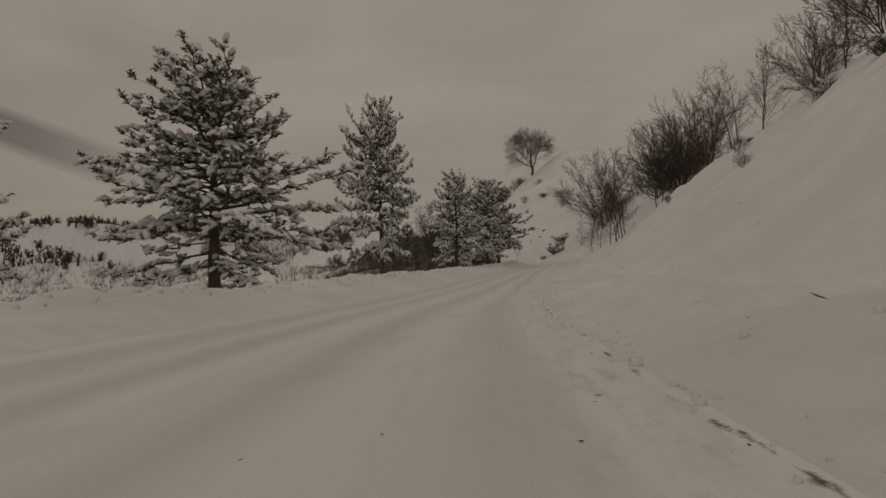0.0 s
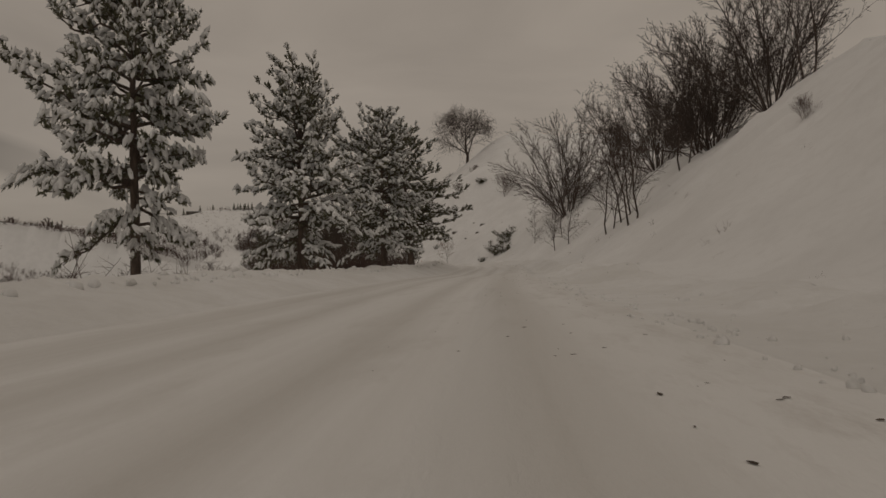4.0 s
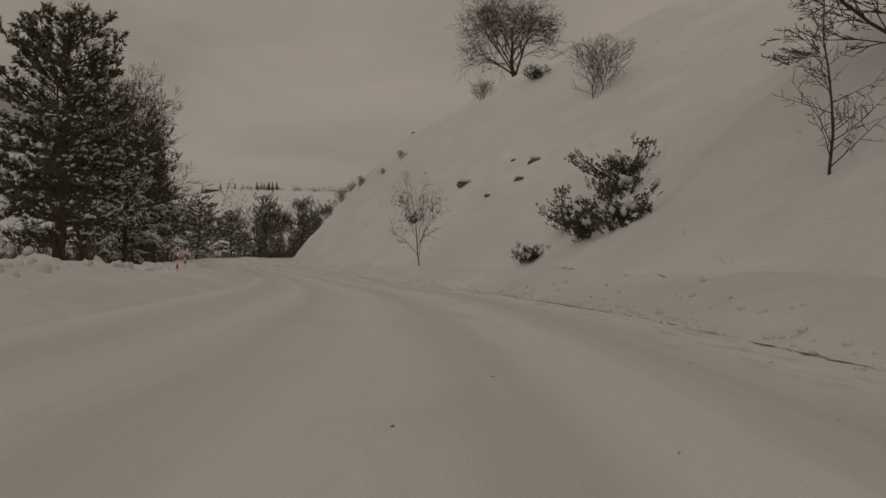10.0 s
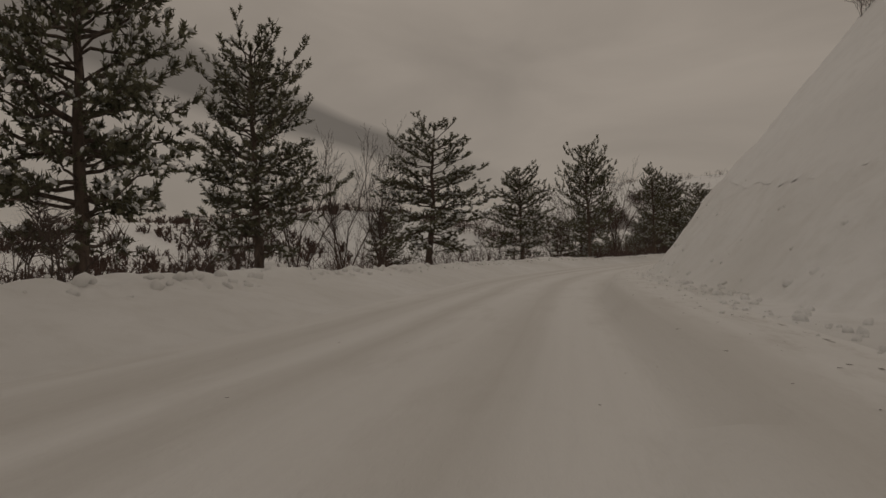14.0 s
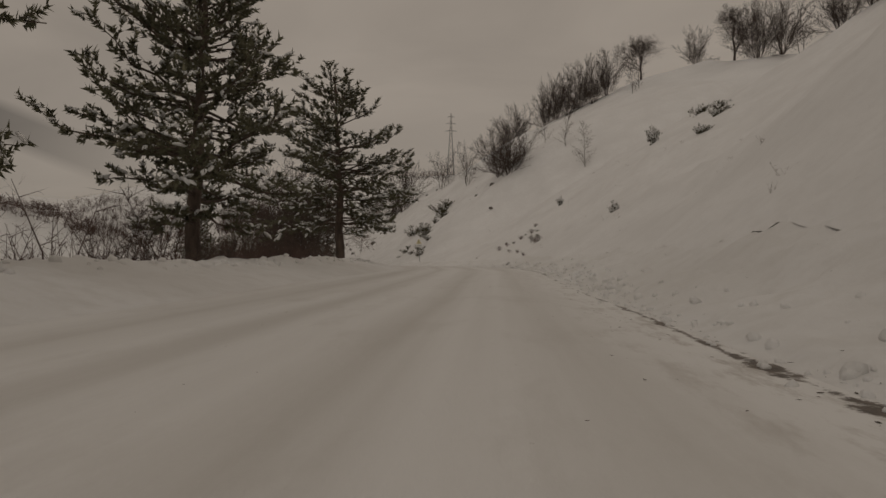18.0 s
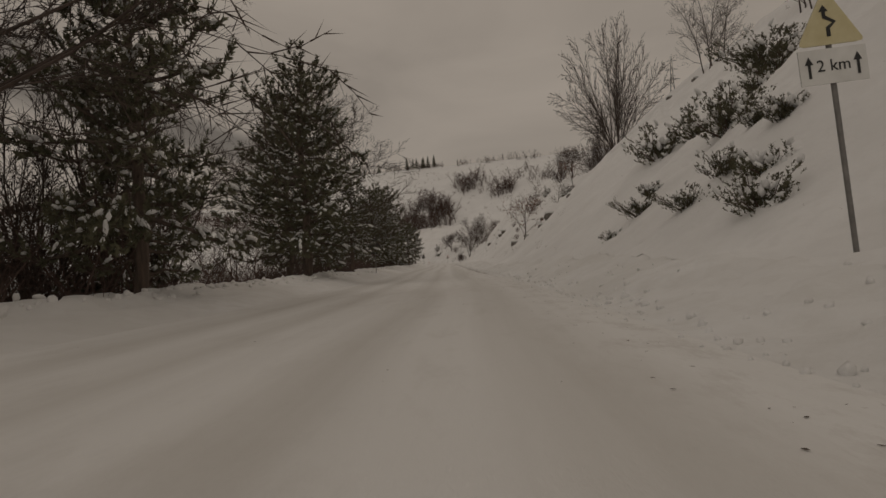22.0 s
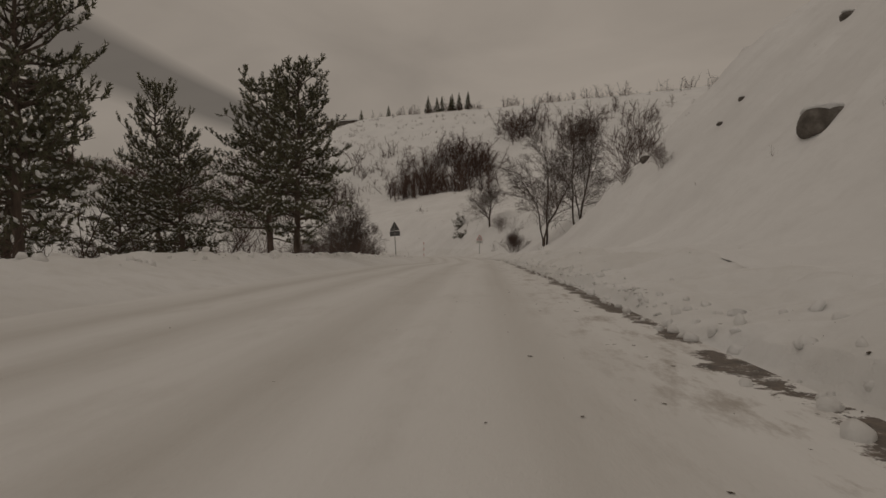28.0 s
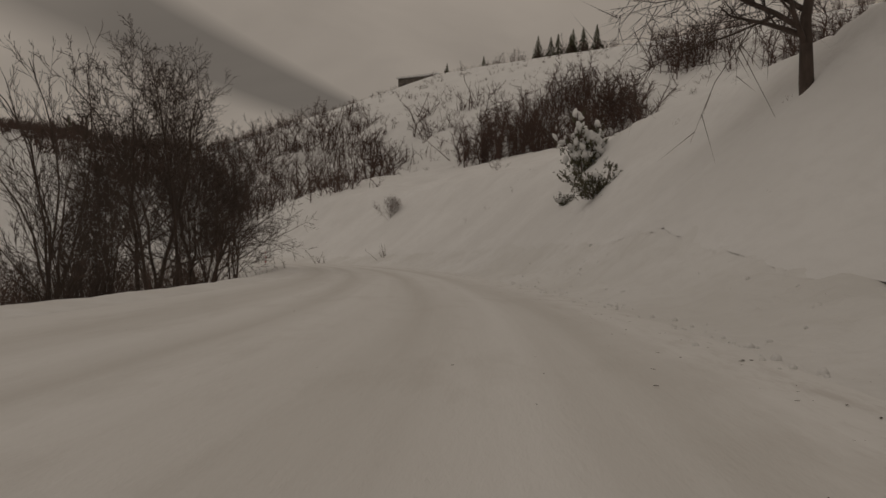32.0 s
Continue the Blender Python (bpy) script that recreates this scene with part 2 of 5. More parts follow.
def road_material():
    """Packed snow with polished wheel tracks, slush and bare asphalt along the foot of the cut bank; u is metres across, v metres along."""
    m, nt, bsdf = material("packed_snow_road", 0.62)
    uv = nt.nodes.new("ShaderNodeUVMap")
    s = nt.nodes.new("ShaderNodeSeparateXYZ")
    nt.links.new(uv.outputs[0], s.inputs[0])
    u, v = s.outputs[0], s.outputs[1]

    def nz(scale, su, sv, detail=5.0, rough=0.6):
        mp = nt.nodes.new("ShaderNodeMapping")
        mp.inputs["Scale"].default_value = (su, sv, 1)
        nt.links.new(uv.outputs[0], mp.inputs[0])
        n = node(nt, "ShaderNodeTexNoise", Scale=scale, Detail=detail, Roughness=rough)
        nt.links.new(mp.outputs[0], n.inputs["Vector"])
        return n.outputs[0]

    wander = calc(nt, 'MULTIPLY', calc(nt, 'SUBTRACT', nz(1.0, 0.0, 0.045, 2.0), 0.5), 0.9)
    uw = calc(nt, 'ADD', u, wander)

    def band(centre, half):
        d = calc(nt, 'DIVIDE', calc(nt, 'ABSOLUTE', calc(nt, 'SUBTRACT', uw, centre)), half)
        return calc(nt, 'SUBTRACT', 1.0, d, clamp=True)

    streak = nz(1.0, 2.2, 0.06, 4.0, 0.55)
    tracks = calc(nt, 'MAXIMUM', calc(nt, 'MAXIMUM', band(0.62, 0.55), band(-0.85, 0.5)), calc(nt, 'MAXIMUM', band(-2.3, 0.45), band(-3.5, 0.7)))
    tracks = calc(nt, 'MULTIPLY', tracks, calc(nt, 'ADD', 0.25, streak))
    base = mixed(nt, calc(nt, 'MULTIPLY', tracks, 1.0, clamp=True), (0.80, 0.795, 0.785), (0.63, 0.615, 0.59))
    base = mixed(nt, calc(nt, 'MULTIPLY', ramp(nt, streak, (0.42, (0, 0, 0)), (0.70, (1, 1, 1))), 0.25), base, (0.60, 0.58, 0.555))
    patch = nz(1.0, 1.5, 0.5, 6.0, 0.65)
    base = mixed(nt, calc(nt, 'MULTIPLY', ramp(nt, patch, (0.52, (0, 0, 0)), (0.72, (1, 1, 1))), 0.4), base, (0.58, 0.56, 0.53))
    # how far the plough has cut to the asphalt, along the road
    worn = ramp(nt, calc(nt, 'DIVIDE', v, 600.0), *[(p / 600.0, (k, k, k)) for p, k in WORN])
    # brown slush patches near the bank
    edge = band(1.45, 0.75)
    grit = nz(1.0, 3.5, 1.1, 7.0, 0.72)
    often = calc(nt, 'ADD', 0.35, calc(nt, 'MULTIPLY', worn, 0.9))
    slush = calc(nt, 'MULTIPLY', ramp(nt, grit, (0.50, (0, 0, 0)), (0.64, (1, 1, 1))), calc(nt, 'MULTIPLY', edge, calc(nt, 'MULTIPLY', nz(1.0, 0.2, 0.07, 2.0), often)), clamp=True)
    base = mixed(nt, slush, base, (0.27, 0.22, 0.175))
    # the thin wet dark seam at the very foot of the bank, torn and broken
    mid = calc(nt, 'ADD', 1.52, calc(nt, 'ADD', calc(nt, 'MULTIPLY', nz(1.0, 0.0, 0.35, 4.0, 0.65), 0.22), calc(nt, 'MULTIPLY', nz(1.0, 2.0, 2.6, 4.0, 0.7), 0.16)))
    wide = calc(nt, 'MULTIPLY', calc(nt, 'SUBTRACT', nz(1.0, 1.6, 1.4, 6.0, 0.75), 0.34), calc(nt, 'MULTIPLY', worn, 0.82))
    wide = calc(nt, 'SUBTRACT', wide, 0.035)
    seam = calc(nt, 'MULTIPLY', calc(nt, 'SUBTRACT', wide, calc(nt, 'ABSOLUTE', calc(nt, 'SUBTRACT', u, mid))), 30.0, clamp=True)
    seam = calc(nt, 'MULTIPLY', seam, ramp(nt, nz(1.0, 5.0, 5.0, 5.0, 0.75), (0.34, (0.1, 0.1, 0.1)), (0.46, (1, 1, 1))))
    grain = ramp(nt, nz(1.0, 9.0, 9.0, 4.0, 0.7), (0.35, (0.045, 0.034, 0.026)), (0.70, (0.17, 0.13, 0.10)))
    base = mixed(nt, calc(nt, 'MULTIPLY', seam, 0.94), base, grain)
    # fine crumbs of bark and grit in the packed snow
    crumb = ramp(nt, nz(1.0, 7.0, 3.5, 5.0, 0.75), (0.70, (0, 0, 0)), (0.75, (0.7, 0.7, 0.7)))
    base = mixed(nt, calc(nt, 'MULTIPLY', crumb, nz(1.0, 0.35, 0.12, 2.0)), base, (0.20, 0.16, 0.125))
    nt.links.new(base, bsdf.inputs["Base Color"])
    bsdf.inputs["Specular IOR Level"].default_value = 0.3
    h = calc(nt, 'ADD', calc(nt, 'MULTIPLY', streak, 0.7), calc(nt, 'ADD', calc(nt, 'MULTIPLY', patch, 0.5), grit))
    bump(nt, bsdf, h, 0.6, 0.04)
    return m


ROAD = road_material()

# ---- plan: the road's line, and the shape of the ground beside it ----
LINE = [(-0.4, -20.0, 0.13), (-0.2, -8.0, 0.27), (0.0, 0.0, 0.27), (0.93, 12.36, -0.06), (2.36, 21.69, -0.19), (5.87, 42.88, -0.22),
        (9.17, 61.2, -0.14), (12.88, 79.29, -0.14), (16.16, 97.86, 0.16), (17.35, 117.72, 0.29), (14.08, 137.14, -0.03),
        (8.17, 154.54, -0.07), (2.75, 173.76, -0.24), (1.33, 181.66, -0.2), (-0.95, 199.5, -0.19), (-1.08, 217.55, -0.15), (0.94, 237.96, 0.06)]
LINE += [(2.6, 257.14, 0.26), (1.0, 282.27, 0.21), (-4.87, 309.55, 0.01), (-12.48, 336.18, -0.16), (-20.62, 363.88, -0.09),
         (-32.63, 405.34, -0.06), (-41.74, 435.73, 0.12), (-50.0, 462.27, -0.09), (-59.45, 486.27, 0.04), (-67.57, 500.06, 0.04),
         (-77.74, 512.41, 0.03), (-89.72, 523.02, 0.02), (-103.21, 531.62, 0.02), (-117.88, 538.0, 0.01), (-133.37, 542.01, 0.01)]


def spline(points, n=40):
    c = np.array(points)
    q = np.vstack([2 * c[0] - c[1], c, 2 * c[-1] - c[-2]])
    u = np.linspace(0, 1, n, endpoint=False)[:, None]
    res = []
    for i in range(1, len(q) - 2):
        a, b, c2, d = q[i - 1:i + 3]
        res.append(0.5 * (2 * b + (c2 - a) * u + (2 * a - 5 * b + 4 * c2 - d) * u**2 + (3 * b - a - 3 * c2 + d) * u**3))
    return np.vstack(res + [c[-1:]])


AXIS = spline(LINE)
ALONG = np.r_[0, np.cumsum(np.linalg.norm(np.diff(AXIS[:, :2], axis=0), axis=1))]
TANG = np.gradient(AXIS[:, :2], axis=0)
TANG /= np.linalg.norm(TANG, axis=1)[:, None]
SIDE = np.stack([TANG[:, 1], -TANG[:, 0]], -1)
LENGTH = ALONG[-1]
# the cross direction turns gently, even where the line bends quickly
_even = np.arange(-60.0, LENGTH + 60.0, 1.0)
_bell = np.exp(-0.5 * (np.arange(-45, 46) / 15.0)**2)
SIDE = np.stack([np.interp(ALONG, _even, np.convolve(np.pad(np.interp(_even, ALONG, SIDE[:, k]), 45, mode="edge"), _bell / _bell.sum(), "valid")) for k in (0, 1)], -1)
SIDE /= np.linalg.norm(SIDE, axis=1)[:, None]


def on_road(s, d):
    """Ground plan point at s metres along the road, d metres to the right of the driving line."""
    s = np.asarray(s, float)
    p = np.stack([np.interp(s, ALONG, AXIS[:, k]) for k in (0, 1)], -1)
    n = np.stack([np.interp(s, ALONG, SIDE[:, k]) for k in (0, 1)], -1)
    n /= np.linalg.norm(n, axis=-1, keepdims=True)
    return p + n * np.asarray(d, float)[..., None]


def to_road(x, y):
    x, y = np.broadcast_arrays(np.asarray(x, float), np.asarray(y, float))
    flat = np.stack([x.ravel(), y.ravel()], -1)
    s, d = np.empty(len(flat)), np.empty(len(flat))
    pts, nor, al = AXIS[::4, :2], SIDE[::4], ALONG[::4]
    for a in range(0, len(flat), 4000):
        q = flat[a:a + 4000]
        off = q[:, None] - pts[None]
        r2 = (off**2).sum(-1)
        lag = np.abs(off[..., 1] * nor[None, :, 0] - off[..., 0] * nor[None, :, 1])
        i = np.where(r2 < (1.12 * np.sqrt(r2.min(1)) + 2.0)[:, None]**2, lag, 1e9).argmin(1)
        s[a:a + 4000] = al[i]
        off = q - pts[i]
        d[a:a + 4000] = (off * nor[i]).sum(-1)
        far = np.linalg.norm(off, axis=1)
        d[a:a + 4000] = np.where(np.abs(d[a:a + 4000]) < far * 0.6, np.sign(d[a:a + 4000]) * far, d[a:a + 4000])
    return s.reshape(x.shape), d.reshape(x.shape)


LATT = np.random.RandomState(7).rand(257, 257)


def value_noise(x, y):
    xi, yi = np.floor(x).astype(int), np.floor(y).astype(int)
    fx, fy = x - xi, y - yi
    fx, fy = fx * fx * (3 - 2 * fx), fy * fy * (3 - 2 * fy)
    xi, yi = xi % 256, yi % 256
    a = LATT[xi, yi] * (1 - fx) + LATT[xi + 1, yi] * fx
    b = LATT[xi, yi + 1] * (1 - fx) + LATT[xi + 1, yi + 1] * fx
    return a * (1 - fy) + b * fy - 0.5


def fbm(x, y, octaves=4):
    t = 0
    for k in range(octaves):
        t = t + value_noise(x * 2**k + 17.3 * k, y * 2**k + 9.1 * k) / 1.8**k
    return t


def smooth(a):
    a = np.clip(a, 0, 1)
    return a * a * (3 - 2 * a)


# along the road: where the cut slope starts, its lower pitch, how far that runs, its upper pitch
CUT = np.array([(0, 4.5, 0.84, 17.4, 0.08), (60, 4.5, 0.84, 17.4, 0.08), (80, 4.2, 0.81, 16.8, 0.08), (97, 3.9, 0.76, 14.6, 0.08), (118, 5.4, 0.78, 14, 0.15), (133, 6.4, 0.85, 16, 0.2), (157, 6.7, 0.80, 20, 0.22),
                (172, 5.0, 0.74, 26, 0.7), (180, 3.6, 0.78, 26, 0.60), (190, 1.3, 1.08, 12.5, 0.58), (203, 0.3, 1.19, 11.5, 0.64), (210, 0.8, 1.10, 11.5, 0.66), (222, 0.9, 0.95, 12, 0.76), (240, 1.8, 0.98, 16, 1.12), (260, 2.6, 1.03, 20, 0.5),
                (280, 3.6, 0.75, 20, 0.35), (300, 3.8, 0.69, 32, 0.35), (330, 4.6, 0.57, 30, 0.55)])
CUT = np.vstack([CUT, [(340, 2.9, 0.86, 19, 0.52), (352, 3.0, 0.80, 25, 0.62), (364, 3.2, 0.82, 25, 0.66), (376, 3.3, 0.87, 22, 0.60), (386, 3.6, 0.88, 19, 0.35), (396, 4.0, 0.88, 18, 0.10), (408, 4.2, 0.78, 16.6, 0.08), (425, 4.0, 0.84, 16.4, 0.10), (440, 4.6, 0.95, 16, 0.2), (465, 4.8, 0.98, 16.6, 0.2), (476, 4.2, 1.02, 16.0, 0.2),
                       (484, 3.5, 1.06, 11.6, 0.15), (492, 4.2, 0.8, 9, 0.12), (505, 5.0, 0.55, 10, 0.2), (512, 5.6, 0.7, 8, 0.15), (519, 6.2, 0.8, 5.5, 0.12), (525, 4.2, 0.95, 5.5, 0.1), (531, 2.6, 1.05, 5.6, 0.10), (545, 2.6, 1.0, 5.6, 0.15), (560, 3.0, 0.9, 6.5, 0.3), (700, 5.0, 0.5, 20, 0.3)]])
# the ploughed edges of the carriageway
EDGE_R = np.array([(0, 1.15), (30, 1.15), (60, 1.4), (100, 2.0), (123, 2.7), (130, 3.1), (136, 3.0), (141, 2.7), (146, 2.4), (151, 1.8), (158, 1.25), (174, 1.35), (190, 1.0), (203, 0.9), (222, 1.15), (245, 1.6), (257, 1.65), (270, 1.75), (280, 2.1), (290, 2.48), (305, 2.4), (330, 1.7), (348, 1.7), (366, 1.45), (385, 1.57),
                   (423, 1.35), (466, 1.48), (490, 2.0), (506, 1.98), (510, 2.1), (517, 1.9), (560, 2.0), (700, 2.0)])
EDGE_L = np.array([(0, -4.4), (70, -4.3), (90, -3.8), (123, -3.2), (150, -3.6), (190, -3.7), (206, -4.6), (230, -4.5), (280, -4.0), (330, -4.5), (370, -4.9), (450, -4.4), (700, -4.3)])


def edges(s):
    return np.interp(s, EDGE_L[:, 0], EDGE_L[:, 1]), np.interp(s, EDGE_R[:, 0], EDGE_R[:, 1]) - 0.08


def far_hill(x, y):
    """The broad hill that closes the valley ahead, falling away to the west."""
    top = np.interp(x, [-900, -420, -260, -150, -40, 60, 500], [34, 22, 28, 55, 56, 60, 86])
    rise = smooth((y - 535 + 0.10 * np.maximum(0, -150 - x)) / 122)
    return top * rise + 1.5 * fbm(x / 30, y / 30, 3) * rise


def height(s, d, x, y):
    base = np.interp(s, ALONG, AXIS[:, 2])
    n1 = fbm(x / 9.0, y / 9.0, 3)
    n2 = fbm(x / 1.3, y / 1.3, 3)
    n3 = fbm(x / 0.42, y / 0.42, 3)
    d0, k1, e1, k2 = (np.interp(s, CUT[:, 0], CUT[:, k]) for k in (1, 2, 3, 4))
    e = np.maximum(d - d0, 0)
    knee = np.sqrt(e * e + 0.8) - 0.9 + 0.05
    lower = k1 * np.minimum(knee, e1)
    upper = k2 * np.maximum(knee - e1, 0)
    upper = np.where(upper > 0, 60 * (1 - np.exp(-upper / 60)), 0)
    rightside = np.clip(lower, 0, None) + upper
    brow = np.interp(s, [300, 330, 385, 405], [40, 64, 64, 40])
    rightside = rightside - 0.28 * np.maximum(d - brow, 0)**1.2 * (1 - smooth((s - 540) / 60))
    rightside = np.where(rightside > 36, 36 + 10 * np.tanh((rightside - 36) / 10), rightside)
    # ploughed bank at the right edge: a ragged step, then a soft shelf
    foot_l, foot_r = edges(s)
    b = d - foot_r
    lip = 0.07 + 0.10 * n2 + 0.11 * n3
    worn = np.interp(s, [w[0] for w in WORN], [w[1] for w in WORN])
    step = smooth((b - lip) / (0.12 + 0.5 * (1 - worn))) * (0.09 + 0.12 * n2 + 0.07 * n3) * (0.35 + 0.65 * worn)
    shelf = smooth((b - 0.15) / 1.7) * (0.40 + 0.25 * n1)
    right = step + shelf + rightside * smooth((d - d0 + 0.9) / 1.5) + smooth((d - 5) / 5) * (0.75 * n1 + 0.26 * n2 + 0.10 * n3) + smooth((b - 0.2) / 0.8) * (0.13 * n2 + 0.09 * n3) * (1 - 0.6 * smooth((b - 2) / 3))
    # left: long low bank thrown up by the plough, verge, then the fall to the valley
    g = -d
    h_ = foot_l - d + 4.4
    bank = smooth((h_ - 4.3 - 0.35 * n1) / 1.15) * (0.26 + 0.06 * n1) + smooth((h_ - 5.2) / 1.3) * (0.16 + 0.08 * n1) + smooth((h_ - 5.8) / 0.5) * 0.14 * np.clip(n2 + 0.35, 0, 1)
    bank = bank * np.interp(s, [272, 288, 330, 345, 498, 508], [1, 0.6, 0.6, 1, 1, 0.2])
    after = smooth((h_ - 7.4) / 2.0)
    drop = -0.45 * after - 13.0 * smooth((g - 10) / 60)
    drop = drop - np.interp(s, [499, 510], [0, 1.5]) * smooth((g - 4.9) / 3.6)
    left = bank + drop + after * 0.25 * n1 + smooth((h_ - 4.4) / 1.0) * 0.06 * n2 + smooth((h_ - 5.4) / 0.6) * 0.16 * n3
    rut = -0.030 * np.exp(-((d - 0.62) / 0.20)**2) - 0.028 * np.exp(-((d + 0.85) / 0.20)**2) - 0.018 * np.exp(-((d + 2.3) / 0.25)**2) - 0.016 * np.exp(-((d + 3.6) / 0.3)**2)
    z = base + np.where(d > 0, right, left) + rut + 0.012 * fbm(x / 2.2, y / 2.2, 2)
    hill = far_hill(x, y)
    z = np.where(d > 0, np.maximum(z, base * 0 + hill * smooth((d - 4) / 14)), z + hill * smooth((g - 16) / 30) * 1.0)
    west = np.hypot(x + 20, y - 240)
    z = z + np.where(d < 0, (37 + 9 * fbm(x / 160.0, y / 160.0, 3)) * smooth((west - 330) / 420) * smooth((-x - 60) / 150), 0)
    return z


def mesh_object(name, verts, faces, mat, uvs=None, shade=True):
    me = bpy.data.meshes.new(name)
    verts = np.asarray(verts, np.float32)
    faces = np.asarray(faces, np.int32)
    me.vertices.add(len(verts))
    me.vertices.foreach_set("co", verts.ravel())
    k = faces.shape[1]
    me.loops.add(faces.size)
    me.loops.foreach_set("vertex_index", faces.ravel())
    me.polygons.add(len(faces))
    me.polygons.foreach_set("loop_start", np.arange(0, faces.size, k, dtype=np.int32))
    me.polygons.foreach_set("loop_total", np.full(len(faces), k, np.int32))
    if uvs is not None:
        layer = me.uv_layers.new(name="UVMap")
        layer.data.foreach_set("uv", np.asarray(uvs, np.float32)[faces.ravel()].ravel())
    me.update(calc_edges=True)
    me.polygons.foreach_set("use_smooth", np.full(len(faces), shade))
    me.materials.append(mat)
    return new(name, me)


def grid_faces(rows, cols):
    i = np.arange(rows - 1)[:, None] * cols + np.arange(cols - 1)[None]
    return np.stack([i, i + 1, i + cols + 1, i + cols], -1).reshape(-1, 4)[:, ::-1]


# how far the fine strip of hillside may reach before the bends make it fold
HEAD = np.unwrap(np.arctan2(SIDE[:, 0], -SIDE[:, 1]))
EVEN = np.arange(0, LENGTH, 1.0)
TURN = np.gradient(np.convolve(np.pad(np.interp(EVEN, ALONG, HEAD), 3, mode="edge"), np.ones(7) / 7, "valid"))
RIGHTWARD = np.array([max(0.0, -TURN[max(0, i - 25):i + 26].min()) for i in range(len(EVEN))])
REACH = np.minimum(58.0, 0.80 / np.maximum(RIGHTWARD, 1e-4))
REACH = np.convolve(np.pad(REACH, 12, mode="edge"), np.ones(25) / 25, "valid")


def strip(name, ds, step, mat, place, skirt=(), tuck=None):
    """A band of ground along the road; place(s, w) gives the metres across for each column value w."""
    ss = np.arange(0, LENGTH, step)
    S, W = np.meshgrid(ss, ds, indexing="ij")
    D = place(S, W)
    p = on_road(S, D)
    z = height(S, D, p[..., 0], p[..., 1])
    if tuck:
        z -= tuck(W)
    for k in skirt:
        z -= 3.0 * smooth((np.abs(W) / np.abs(W[:, k:k + 1] if k == 0 else W[:, k:]) - 0.82) / 0.18)
    v = np.concatenate([p, z[..., None]], -1).reshape(-1, 3)
    return mesh_object(name, v, grid_faces(len(ss), len(ds)), mat, np.stack([W, S], -1).reshape(-1, 2))


def across_road(s, w):
    lo, hi = edges(s)
    return lo + (hi - lo) * (w + 4.4) / 6.2


def ground_z(x, y):
    s, d = to_road(np.array([x]), np.array([y]))
    return float(height(s, d, np.array([x]), np.array([y]))[0])


road = tagged(strip("road", np.r_[np.linspace(-4.4, 1.2, 24), np.linspace(1.28, 1.8, 8)], 0.4, ROAD, across_road), "snow-packed mountain road with polished wheel tracks and dirty slush", "road", kind="structure")
edge = tagged(strip("snow_edge", np.r_[np.linspace(-0.05, 0.6, 14), np.linspace(0.7, 2.5, 12)], 0.15, BANK, lambda s, w: edges(s)[1] + w, (), lambda w: 0.06 * (w < -0.001) + 0.15 * np.clip((w - 2.0) / 0.5, 0, 1)), "ragged ploughed snow edge at the foot of the slope", "snow bank", kind="structure")
cols = np.r_[np.linspace(2.0, 6, 16), np.linspace(6.4, 18, 22), np.linspace(19.5, 58, 18)]
slope = tagged(strip("hillside", cols, 0.4, SLOPE, lambda s, w: edges(s)[1] + 2.0 + (w - 2.0) * (np.interp(s, EVEN, REACH) - 2.0) / 56.0, (-1,)), "steep snow-covered cut slope above the road", "hillside", kind="structure")
cols = np.r_[-0.12, np.linspace(0, 3.4, 20), np.linspace(3.7, 10, 12), np.linspace(11, 36, 14)]
verge = tagged(strip("verge", -cols[::-1], 0.25, BANK, lambda s, w: edges(s)[0] + w, (0,), lambda w: 0.06 * (w > 0.01)), "ploughed snow bank and snowy verge along the road", "snow bank", kind="structure")

gx, gy = np.arange(-900, 521, 7.0), np.arange(-420, 1100, 7.0)
GX, GY = np.meshgrid(gx, gy, indexing="ij")
GS, GD = to_road(GX, GY)
GZ = height(GS, GD, GX, GY) - 6.0 * ((GD > -28) & (GD < 0.80 * np.interp(GS, EVEN, REACH)))
ground = tagged(mesh_object("ground", np.stack([GX, GY, GZ], -1).reshape(-1, 3), grid_faces(len(gx), len(gy))[:, ::-1], SNOW), "snow-covered valley and hills reaching the horizon", "ground", kind="structure")

# ---- builders for plants and things ----


def thing(name, x, y, z, label, category, group="", turn=0.0, size=1.0):
    ob = new(name)
    ob.empty_display_size = 0.3
    ob.matrix_world = pose(x, y, z, 0, 0, turn) @ Matrix.Scale(size, 4)
    return tagged(ob, label, category, group)


